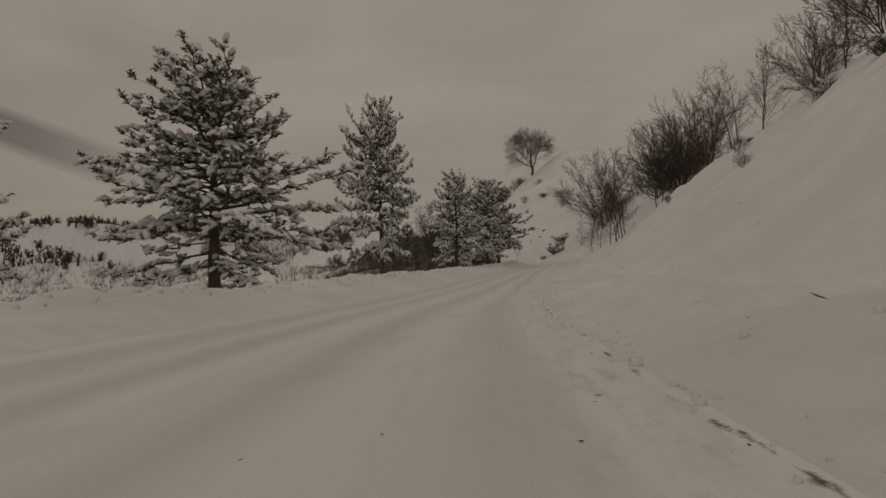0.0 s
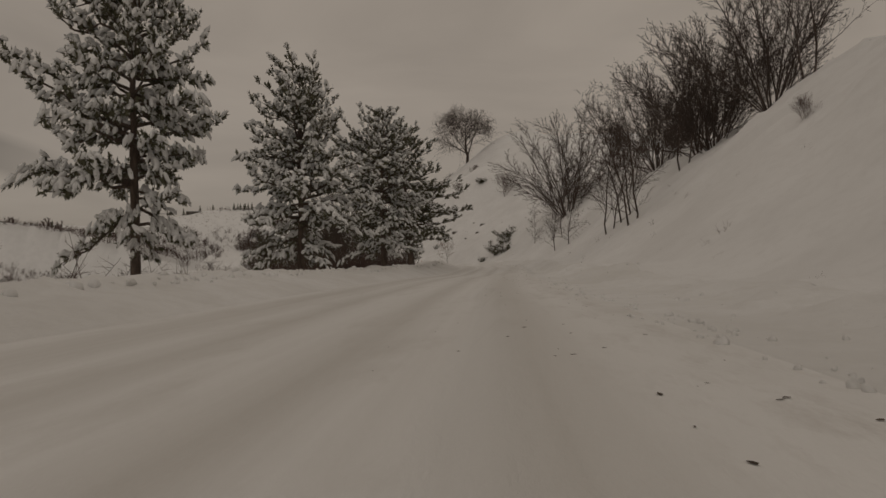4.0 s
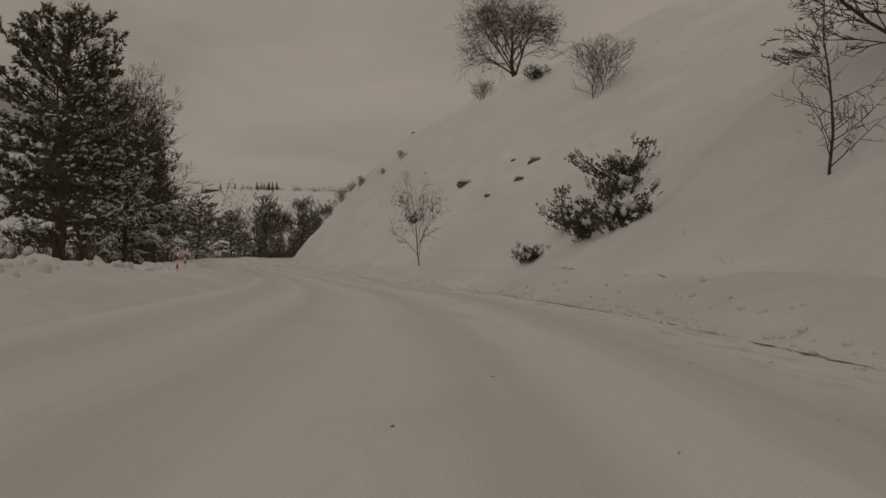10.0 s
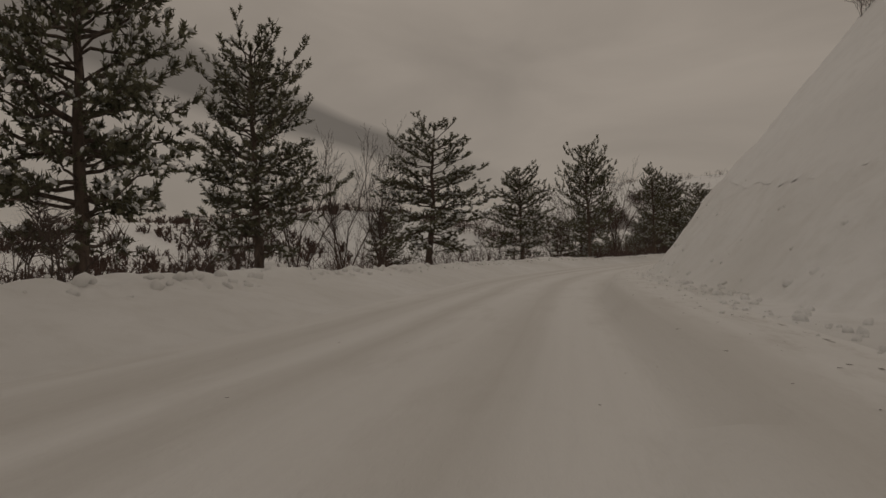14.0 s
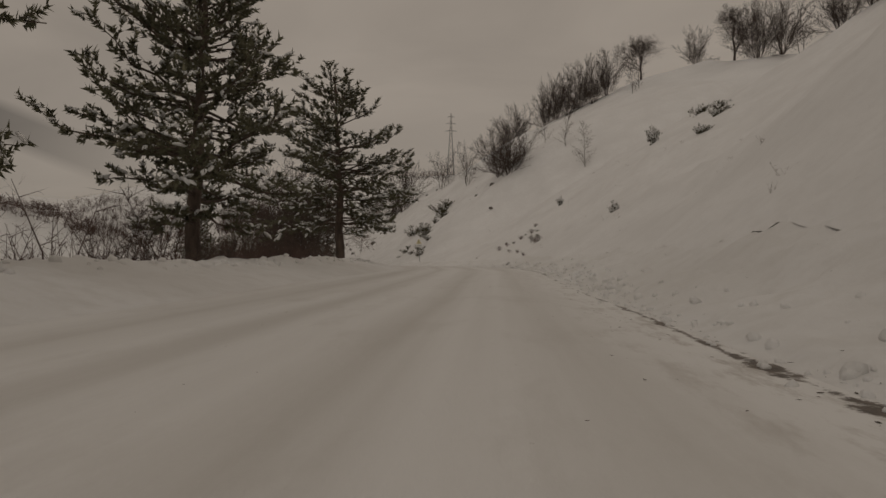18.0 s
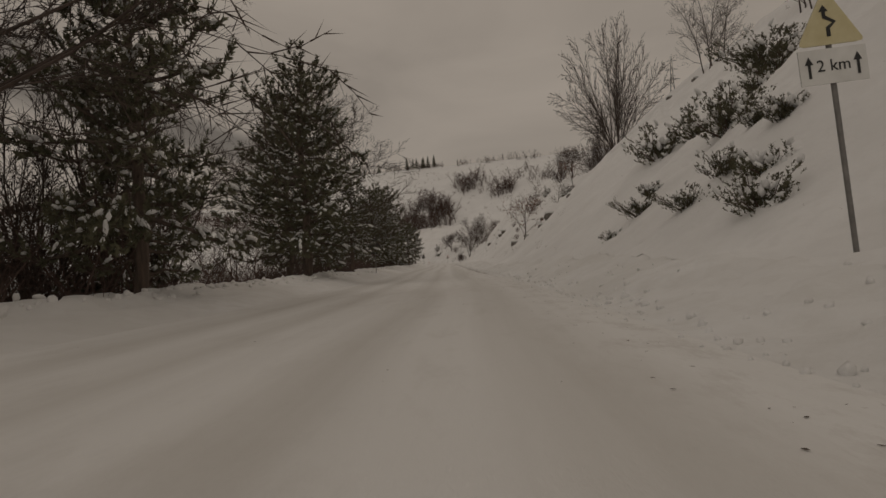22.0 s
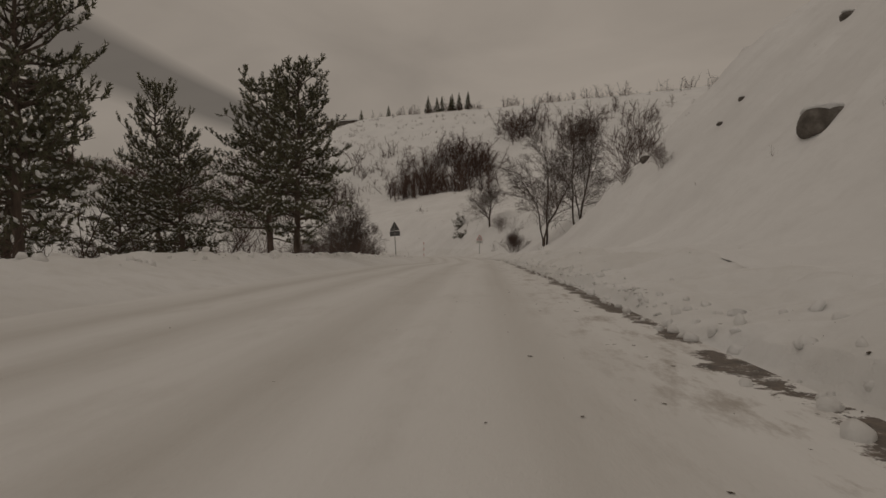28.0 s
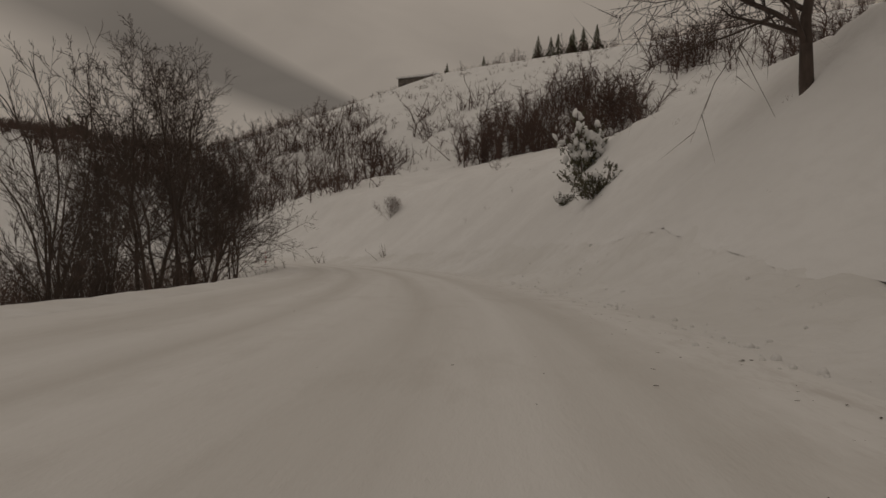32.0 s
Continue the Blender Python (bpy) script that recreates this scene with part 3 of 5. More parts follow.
class Soup:
    """Collects vertices and triangles."""

    def __init__(self):
        self.v, self.f, self.n = [], [], 0

    def add(self, v, f):
        self.v.append(np.asarray(v, float))
        self.f.append(np.asarray(f, int) + self.n)
        self.n += len(v)

    def tube(self, pts, radii, sides=5):
        pts, radii = np.asarray(pts, float), np.asarray(radii, float)
        m = len(pts)
        t = np.gradient(pts, axis=0)
        t /= np.linalg.norm(t, axis=1)[:, None] + 1e-9
        ref = np.array([0.0, 0.0, 1.0]) if abs(t[0][2]) < 0.8 else np.array([1.0, 0.0, 0.0])
        a = np.cross(t, ref)
        a /= np.linalg.norm(a, axis=1)[:, None] + 1e-9
        b = np.cross(t, a)
        ang = np.arange(sides) * 2 * np.pi / sides
        ring = (np.cos(ang)[None, :, None] * a[:, None] + np.sin(ang)[None, :, None] * b[:, None]) * radii[:, None, None] + pts[:, None]
        i = np.arange(m - 1)[:, None] * sides
        j = np.arange(sides)[None]
        k = (j + 1) % sides
        f = np.concatenate([np.stack([i + j, i + k, i + sides + k], -1).reshape(-1, 3), np.stack([i + j, i + sides + k, i + sides + j], -1).reshape(-1, 3)])
        self.add(ring.reshape(-1, 3), f)

    def done(self, name, mat, parent, label="", shade=True):
        v = np.concatenate(self.v) if self.v else np.zeros((3, 3))
        f = np.concatenate(self.f) if self.f else np.array([[0, 1, 2]])
        ob = mesh_object(name, v, f, mat, shade=shade)
        ob.parent = parent
        return tagged(ob, label) if label else ob


OCT_V = np.array([(1, 0, 0), (0, 1, 0), (-1, 0, 0), (0, -1, 0), (0, 0, 1), (0, 0, -1)], float)
OCT_F = np.array([(0, 1, 4), (1, 2, 4), (2, 3, 4), (3, 0, 4), (1, 0, 5), (2, 1, 5), (3, 2, 5), (0, 3, 5)])


def lump_shape():
    """A 32-sided unit lump."""
    v, f, seen = [tuple(p) for p in OCT_V], [], {}

    def mid(a, b):
        key = (min(a, b), max(a, b))
        if key not in seen:
            p = np.array(v[a]) + np.array(v[b])
            v.append(tuple(p / np.linalg.norm(p)))
            seen[key] = len(v) - 1
        return seen[key]

    for a, b, c in OCT_F:
        ab, bc, ca = mid(a, b), mid(b, c), mid(c, a)
        f += [(a, ab, ca), (ab, b, bc), (ca, bc, c), (ab, bc, ca)]
    return np.array(v), np.array(f)


LUMP_V, LUMP_F = lump_shape()


def basis(d):
    d = d / (np.linalg.norm(d) + 1e-9)
    a = np.cross(d, [0.0, 0.0, 1.0])
    if np.linalg.norm(a) < 1e-3:
        a = np.array([1.0, 0.0, 0.0])
    a /= np.linalg.norm(a)
    return d, a, np.cross(a, d)


def brush(soup, p, d, length, r, rng, blades=18):
    """A bottlebrush of needles along the last stretch of a twig that ends at p."""
    d, a, b = basis(d)
    th = rng.uniform(0, 2 * np.pi, blades)
    out = np.cos(th)[:, None] * a + np.sin(th)[:, None] * b
    along = rng.uniform(-1.0, 0.05, blades)[:, None]
    dirs = out * 0.80 + d * rng.uniform(0.35, 0.95, blades)[:, None]
    root = p + d * along * length
    w = np.cross(dirs, out + rng.normal(0, 0.6, (blades, 3)))
    w = w / (np.linalg.norm(w, axis=1)[:, None] + 1e-9) * r * 0.24
    tip = root + dirs * r * rng.uniform(0.75, 1.2, blades)[:, None]
    v = np.stack([root + w, tip, root - w], 1).reshape(-1, 3)
    soup.add(v, np.arange(3 * blades).reshape(-1, 3))


def pad(soup, p, d, lx, ly, lz, rng):
    """A rounded cushion of snow lying along d."""
    d, a, b = basis(d)
    if b[2] < 0:
        b = -b
    n = 1 + 0.13 * rng.normal(size=(len(LUMP_V), 1))
    q = LUMP_V * n
    q = np.where(q[:, 2:3] < 0, q * [1, 1, 0.6], q)
    soup.add(p + q[:, :1] * d * lx + q[:, 1:2] * a * ly + q[:, 2:3] * b * lz, LUMP_F)


def make_pine(x, y, seed, tall=10.0, wide=3.1, clear=0.2, snow=0.6, label="", lean=0.0, heavy=0.62, gap=0.40, tiers=0.88):
    """A black pine: trunk, limbs in whorls, needle crown and the snow it carries."""
    rng = np.random.RandomState(seed)
    t = thing("pine_tree", x, y, 0, label, "tree", "pines along the road")
    trunk, limb, crown, load = Soup(), Soup(), Soup(), Soup()
    zs = np.linspace(-0.6, tall * 0.97, 14)
    wob = np.cumsum(rng.normal(0, 0.05, (14, 2)), 0) + np.linspace(0, lean, 14)[:, None] * [1, 0.3]
    wob -= wob[1]
    tr = 0.020 * tall * (1 - zs / tall * 0.94) + 0.012
    tr[0] *= 1.5
    trunk.tube(np.c_[wob, zs], tr, 9)
    up_axis = np.array([0, 0, 1.0])

    def axis(z):
        return np.array([np.interp(z, zs, wob[:, 0]), np.interp(z, zs, wob[:, 1]), z])

    z = tall * clear
    turn = rng.uniform(0, 6)
    sector = rng.uniform(0.70, 1.15, 7)
    while z < tall * 0.96:
        h = z / tall
        reach = wide * np.interp(h, [0, 0.12, 0.30, 0.5, 0.68, 0.84, 1.0], [0.60, 0.88, 1.0, 0.93, 0.75, 0.48, 0.16]) * (0.70 + 0.30 * min(1, (h - clear) / 0.08))
        n = rng.randint(4, 7) if h < 0.9 else 4
        turn += 0.9
        for k in range(n):
            az_ = turn + k * 2 * np.pi / n + rng.normal(0, 0.3)
            if rng.rand() < 0.10:
                continue
            ln = max(0.35, reach * rng.uniform(0.55, 1.12) * np.interp((az_ + 3 * h) % 6.283, np.linspace(0, 6.283, 8), np.r_[sector, sector[0]]))
            out = np.array([np.cos(az_), np.sin(az_), 0])
            rise = np.interp(h, [0.1, 0.4, 0.7, 1.0], [0.02, 0.22, 0.42, 0.62]) + rng.normal(0, 0.20)
            sag = np.interp(h, [0.1, 0.5, 0.9], [0.36, 0.26, 0.05]) * snow
            u = np.linspace(0, 1, 6)
            p0 = axis(np.clip(z + rng.normal(0, 0.30), 0.5, tall * 0.95))
            curve = p0 + out * (u * ln)[:, None] + up_axis * ((rise * u - sag * u**2 * 1.7 + 0.25 * u**3) * ln)[:, None]
            curve[1:] += rng.normal(0, 0.035, (5, 3)) * ln
            limb.tube(curve, np.linspace(0.020 + 0.012 * ln, 0.008, 6), 4)
            for w in np.arange(max(0.22, 0.75 - ln * 0.16), 1.001, gap / max(ln, 0.4)):
                c = np.array([np.interp(w, u, curve[:, q]) for q in range(3)])
                i = min(4, int(w * 5))
                fwd = curve[i + 1] - curve[i]
                fwd = fwd / (np.linalg.norm(fwd) + 1e-9)
                side = np.cross(fwd, up_axis)
                for sg in (-1, 0, 1):
                    tl = rng.uniform(0.35, 0.95) * (1.2 - 0.7 * w) * min(1.0, 0.4 + ln * 0.25) if sg else 0.16
                    td = fwd * 0.7 + side * sg * rng.uniform(0.4, 1.0) + up_axis * (rng.uniform(-0.1, 0.9) - 0.45 * snow * (h < 0.55))
                    td /= np.linalg.norm(td)
                    e = c + td * tl
                    if sg:
                        limb.tube([c, e], [0.011, 0.006], 3)
                    bend = td + up_axis * rng.uniform(0.15, 0.75) * (1.15 - snow * 0.7)
                    bl = rng.uniform(0.26, 0.44)
                    brush(crown, e + bend * 0.14, bend, bl, rng.uniform(0.13, 0.185), rng)
                    if tl > 0.5:
                        brush(crown, c + td * tl * 0.5 + up_axis * 0.06, td + up_axis * 0.4, 0.3, 0.14, rng, 12)
                    if rng.rand() < snow * np.interp(h, [0.1, 0.6, 1.0], [1.1, 0.85, 0.35]):
                        g = rng.uniform(0.65, 1.3) * heavy
                        pad(load, e + up_axis * 0.07 + bend * 0.05, bend - up_axis * (0.3 + 1.3 * heavy * rng.rand()), 0.22 * g, 0.10 * g, 0.085 * g, rng)
                        if rng.rand() < snow * heavy * 0.8:
                            pad(load, c + td * tl * rng.uniform(0.3, 0.8) + up_axis * 0.11, td - up_axis * rng.uniform(0, 1.0), 0.20 * g, 0.10 * g, 0.09 * g, rng)
        z += np.interp(h, [0, 0.5, 1.0], [0.45, 0.42, 0.32]) * tall / 10.0 * rng.uniform(0.8, 1.2) * tiers
    for k in range(5):
        a = axis(tall * 0.955)
        d = np.array([math.cos(1.3 * k) * 0.4, math.sin(1.3 * k) * 0.4, 1.0]) if k else up_axis
        brush(crown, a + d * 0.22, d, 0.34, 0.15, rng, 18)
    trunk.done("trunk", BARK, t)
    tagged(limb.done("framework", BARK, t), kind="stuff")
    tagged(crown.done("crown", NEEDLE, t, "dark green needle tufts", shade=False), kind="stuff")
    tagged(load.done("snow_load", PAD, t, "white snow cushions on the boughs"), kind="stuff")
    return t


def grow(soups, rng, start, way, length, radius, level, last, spread, up, kids, ratio, lo, keep=0.42, fine=0.0072):
    """One bare branch with its branches; soups: the wood of the stem and of the crown."""
    if level >= last and level > 2:
        tip = start + way / np.linalg.norm(way) * length + np.array([0, 0, up * 0.12 * length])
        w = np.cross(way, rng.normal(size=3))
        w = w / (np.linalg.norm(w) + 1e-9) * radius
        soups[1].add([start + w, tip, start - w], [(0, 1, 2)])
        return
    segs = 2 if level >= 3 else (7, 5, 3)[level]
    pts, d = [start], way / np.linalg.norm(way)
    for _ in range(segs):
        d = d + rng.normal(0, (0.13, 0.10, 0.125, 0.15)[min(level, 3)], 3) + np.array([0, 0, up * (0.10 if level else 0.04)])
        d /= np.linalg.norm(d)
        pts.append(pts[-1] + d * length / segs)
    pts = np.array(pts)
    radii = radius * np.linspace(1, 0.22 if level < last else 0.4, segs + 1)
    soups[min(level, 1)].tube(pts, radii, (7, 4, 3, 3, 3)[min(level, 4)])
    if level >= last:
        return
    n = kids[level]
    low = (lo, 0.15, 0.10, 0.1)[min(level, 3)]
    for k in range(n):
        w = low + (1 - low) * (k + rng.uniform(0.1, 0.9)) / n
        p = np.array([np.interp(w * segs, range(segs + 1), pts[:, q]) for q in range(3)])
        i = min(int(w * segs), segs - 1)
        f = pts[i + 1] - pts[i]
        f /= np.linalg.norm(f)
        _, a, b = basis(f)
        th = rng.uniform(0, 2 * np.pi)
        an = spread * rng.uniform(0.75, 1.25)
        cd = f * np.cos(an) + (a * np.cos(th) + b * np.sin(th)) * np.sin(an)
        r = np.interp(w * segs, range(segs + 1), radii)
        grow(soups, rng, p, cd, length * rng.uniform(*ratio) * (1.35 - 0.85 * w), max(r * keep, fine), level + 1, last, spread, up, kids, ratio, lo, keep, fine)


def make_bare(name, x, y, seed, tall, stems, spread, up, kids, last, label, category="tree", group="", fan=0.0, mat=None, girth=0.02, share=0.72, ratio=(0.42, 0.70), lo=0.22, keep=0.42, fine=0.0072):
    """A leafless tree or shrub: trunk (or trunks) and the twigs."""
    rng = np.random.RandomState(seed)
    t = thing(name, x, y, 0, label, category, group)
    twigs = Soup()
    for k in range(stems):
        sp = Soup()
        th = 2 * np.pi * k / stems + rng.uniform(-0.4, 0.4)
        part_ = ((k * 5) % stems + rng.uniform(0.2, 0.9)) / stems * 1.1
        tilt = fan * part_ if stems > 1 else 0.05
        way = np.array([np.cos(th) * math.sin(tilt), np.sin(th) * math.sin(tilt), math.cos(tilt)])
        base = np.array([np.cos(th), np.sin(th), 0]) * (0.16 * (stems > 1)) + np.array([0, 0, -0.5])
        size = tall * (1.0 - 0.30 * part_**2 * rng.uniform(0.6, 1.2) if stems > 1 else 1.0)
        grow((sp, twigs), rng, base, way, size * share + 0.5, girth * size / (1 + 0.25 * (stems - 1)**0.5), 0, last, spread, up, kids, ratio, lo, keep, fine)
        sp.done("trunk", mat or TWIG, t)
    tagged(twigs.done("crown", mat or TWIG, t, "bare twigs"), kind="stuff")
    return t


def settle(t, x, y, turn=0.0, size=1.0, sink=0.0, broad=1.0):
    t.matrix_world = pose(x, y, ground_z(x, y) - sink, 0, 0, turn) @ Matrix.Diagonal((size * broad, size * broad, size, 1))
    return t


def again(t, x, y, turn=0.0, size=1.0, sink=0.0, label="", broad=1.0):
    keep = t.matrix_world.copy()
    t.matrix_world = Matrix.Identity(4)
    c = copy_thing(t, pose(x, y, ground_z(x, y) - sink, 0, 0, turn) @ Matrix.Diagonal((size * broad, size * broad, size, 1)))
    t.matrix_world = keep
    if label:
        c["label"] = label
    return c


def at_road(s, d):
    p = on_road(np.array([float(s)]), np.array([float(d)]))[0]
    return float(p[0]), float(p[1])


# ---- pines on the valley side of the road ----
SNOWY = make_pine(0, 0, 11, 12.0, 4.9, 0.16, 0.82, "tall black pine with heavily snow-laden drooping boughs", heavy=1.1, gap=0.42, tiers=0.70)
HALF = make_pine(0, 0, 23, 10.0, 3.5, 0.14, 0.55, "dark green pine with patches of snow on its boughs")
OPEN = make_pine(0, 0, 37, 10.0, 4.2, 0.19, 0.45, "open-crowned pine with a bare lower trunk and little snow", gap=0.44)
LOW = make_pine(0, 0, 41, 10.0, 3.9, 0.06, 0.50, "dense young pine boughed almost to the ground, dusted with snow", gap=0.44)
RAGGED = make_pine(0, 0, 52, 10.0, 3.7, 0.20, 0.68, "lopsided pine with snow clotted on its boughs", lean=0.5, gap=0.42)
KINDS = {"S": SNOWY, "H": HALF, "O": OPEN, "L": LOW, "R": RAGGED}
TALL = {"S": 12.7, "H": 10.8, "O": 10.8, "L": 10.8, "R": 10.8}
# kind, metres along the road, metres across, height
PINES = [("S", 60.8, -21.4, 17.2, 1.32), ("S", 87.5, -17.2, 20.0, 0.64), ("S", 87.4, -9.0, 10.8, 0.85), ("S", 99.6, -7.4, 11.2, 0.92), ("R", 111.2, -7.2, 12.4, 1.15), ("S", 44.0, -27.0, 13.0),
         ("R", 128.7, -8.5, 6.5, 0.72), ("H", 158.9, -10.4, 10.5, 1.05), ("S", 166.8, -9.2, 6.2, 0.85), ("H", 181.4, -9.7, 10.9, 0.85), ("O", 187.0, -10.2, 8.6, 0.9), ("R", 192.1, -17.2, 11.0),
         ("H", 196.6, -12.7, 12.3, 0.80), ("H", 204.1, -12.8, 9.8), ("R", 216.2, -11.1, 8.9, 1.2)]
PINES += [("H", 230.9, -10.5, 8.1, 1.15), ("O", 242.3, -8.6, 11.3, 0.85), ("L", 245.0, -10.5, 5.2), ("O", 258.0, -7.2, 10.2, 0.72), ("H", 269.7, -8.6, 10.9, 1.1), ("R", 287.4, -7.2, 11.1, 1.25),
          ("L", 338.0, -6.8, 10.4, 0.72), ("L", 342.0, -9.0, 6.5, 0.8), ("L", 355.5, -7.2, 11.0, 1.02), ("H", 361.0, -9.4, 10.2, 1.1), ("L", 365.0, -8.0, 4.2), ("R", 373.5, -7.7, 7.6, 0.85)]
PINES += [("L", 392.6, -8.2, 8.9, 1.05), ("L", 394.5, -7.4, 5.6), ("L", 413.3, -9.3, 12.2, 1.18), ("L", 421.4, -6.4, 7.1, 0.75), ("L", 428.0, -8.6, 5.6), ("H", 436.0, -9.0, 7.2), ("L", 446.0, -10.5, 6.4),
          ("H", 459.3, -10.8, 9.5, 0.70), ("L", 462.5, -13.5, 6.6), ("L", 480.0, -17.8, 11.6, 0.66), ("H", 471.6, -7.7, 9.0, 0.85), ("O", 485.2, -13.1, 12.2, 0.95), ("L", 466.0, -10.0, 5.0)]
rng = np.random.RandomState(5)
used = set()
for kind, s, d, tall, *broad in PINES:
    x, y = at_road(s, d)
    if kind not in used:
        used.add(kind)
        settle(KINDS[kind], x, y, rng.uniform(0, 360), tall / TALL[kind], broad=broad[0] if broad else 1.0)
    else:
        again(KINDS[kind], x, y, rng.uniform(0, 360), tall / TALL[kind], broad=broad[0] if broad else 1.0)

# ---- leafless trees on the cut slope ----
FAN = make_bare("bare_tree", 0, 0, 3, 7.0, 19, 0.52, 0.08, (22, 7, 4, 3), 4, "leafless many-stemmed tree fanning up from the snowy slope", group="bare trees on the slope", fan=0.90, girth=0.0120, share=0.92, ratio=(0.20, 0.34), lo=0.12, fine=0.0105)
ROUND = make_bare("bare_tree", 0, 0, 8, 7.0, 1, 0.82, 0.08, (13, 8, 7, 5), 4, "leafless round-crowned tree on the snowy slope", group="bare trees on the slope", girth=0.025, share=0.66, ratio=(0.55, 0.82), lo=0.24, keep=0.56, fine=0.0105)
LANK = make_bare("bare_tree", 0, 0, 14, 7.0, 2, 0.66, 0.12, (20, 7, 4, 4), 4, "slim leafless tree leaning out from the snowy slope", group="bare trees on the slope", fan=0.38, girth=0.0095, share=0.92, ratio=(0.26, 0.44), lo=0.14)
FINE = make_bare("bare_tree", 0, 0, 15, 7.0, 5, 0.42, 0.45, (15, 6, 4), 3, "clump of slender leafless saplings rising from the snow", group="bare trees by the road", fan=0.26, girth=0.0085, share=0.95, ratio=(0.22, 0.40), lo=0.20)
SAPLING = make_bare("sapling", 0, 0, 19, 4.0, 1, 0.90, 0.14, (30, 8, 5), 3, "young leafless sapling standing in the snow", "tree", "saplings on the slope", girth=0.008, share=0.97, ratio=(0.20, 0.36), lo=0.14)
SPREAD = make_bare("bare_tree", 0, 0, 27, 9.0, 3, 0.66, 0.14, (16, 9, 6, 5), 4, "large leafless tree forking into several trunks", group="bare trees on the slope", fan=0.34, girth=0.0135, share=0.85, ratio=(0.36, 0.58), lo=0.22)
SHRUBBY = make_bare("shrub", 0, 0, 33, 2.2, 10, 0.55, 0.25, (7, 5, 3), 3, "tangled leafless shrub half buried in snow", "shrub", "shrubs on the slope", fan=0.85, mat=SHRUB, girth=0.009, share=0.9)
BARE = {"F": FAN, "R": ROUND, "K": LANK, "P": SAPLING, "W": SPREAD, "B": SHRUBBY, "C": FINE}
UNIT = {"F": 7.0, "R": 7.0, "K": 7.0, "P": 4.0, "W": 9.0, "B": 2.2, "C": 7.0}
TREES = [("R", 243.3, 32.3, 17.5, 1.15), ("F", 147.5, 16.2, 15.4), ("F", 127.2, 18.7, 12.5), ("F", 117.0, 18.8, 11.5), ("K", 98.4, 8.4, 9.5), ("K", 105.0, 8.1, 8.5), ("K", 104.9, 9.2, 9.5),
         ("K", 107.9, 14.3, 10.0), ("F", 109.0, 17.0, 11.0), ("F", 102.0, 18.5, 11.0), ("K", 97.0, 18.5, 10.0), ("P", 147.1, 10.9, 5.6), ("P", 142.8, 11.6, 4.6), ("P", 133.0, 8.4, 7.5), ("P", 137.0, 10.5, 7.0), ("P", 129.0, 9.0, 7.2), ("K", 86.0, 18.6, 9.0), ("K", 76.0, 18.4, 8.0), ("F", 60.0, 20.5, 8.5), ("F", 56.5, 21.5, 8.0), ("K", 66.0, 20.6, 7.5), ("F", 71.0, 20.8, 6.0), ("F", 303.0, 35.5, 5.2), ("F", 299.5, 35.0, 5.0), ("K", 307.5, 36.0, 5.0), ("F", 295.0, 34.0, 4.4)]
TREES += [("B", 216.5, 30.0, 2.2), ("B", 177.3, 22.9, 4.0), ("B", 190.0, 18.0, 2.0), ("F", 390.9, 17.4, 13.6, 0.68), ("F", 398.5, 17.4, 5.0, 0.7), ("F", 403.5, 17.6, 4.4, 0.7), ("P", 378.2, 23.2, 7.0), ("R", 421.4, 18.8, 4.9), ("F", 434.0, 19.2, 4.4), ("P", 444.5, 16.2, 4.4), ("P", 407.6, 20.4, 6.4), ("R", 158.9, 33.5, 6.2), ("R", 161.5, 47.0, 5.2), ("F", 340.2, 19.5, 8.5), ("P", 331.5, 26.7, 6.0), ("P", 337.0, 26.7, 5.2), ("P", 345.3, 27.9, 5.0), ("F", 345.3, 20.3, 8.2), ("K", 364.7, 22.2, 8.0), ("K", 362.0, 21.4, 7.0), ("K", 375.4, 21.2, 6.6)]
TREES += [("K", 378.9, 22.0, 8.0),
          ("P", 402.0, 13.0, 4.6), ("W", 505.4, 7.1, 11.8), ("W", 502.9, 9.7, 10.8), ("R", 531.3, 6.7, 6.3)]
TREES += [("B", 497.0, 13.0, 4.6), ("B", 520.5, 6.8, 1.7), ("K", 519.5, 6.3, 4.3), ("B", 519.2, 6.2, 2.0), ("B", 518.6, 6.9, 1.8), ("B", 528.6, 14.9, 2.2), ("B", 527.4, 6.9, 1.8), ("P", 522.0, 4.6, 1.5)]
# on the valley side
TREES += [("W", 372.7, -11.7, 15.0, 1.25), ("W", 333.3, -9.1, 13.8), ("C", 338.4, -13.4, 14.5), ("C", 336.5, -11.5, 12.5), ("C", 325.8, -12.9, 7.8), ("K", 330.0, -10.5, 9.0), ("C", 329.0, -14.5, 7.0), ("F", 341.5, -11.5, 7.0), ("C", 344.0, -10.5, 9.5), ("C", 348.5, -11.0, 8.5), ("W", 175.4, -11.9, 14.5), ("W", 169.9, -9.8, 11.0), ("K", 164.0, -15.0, 9.0), ("K", 148.0, -16.0, 8.0),
          ("C", 250.5, -12.0, 9.5), ("C", 254.5, -10.5, 10.5), ("C", 253.0, -14.5, 9.0), ("K", 249.0, -15.0, 8.0), ("K", 402.0, -11.0, 8.5), ("C", 405.0, -12.0, 7.5), ("C", 400.0, -13.5, 7.0)]
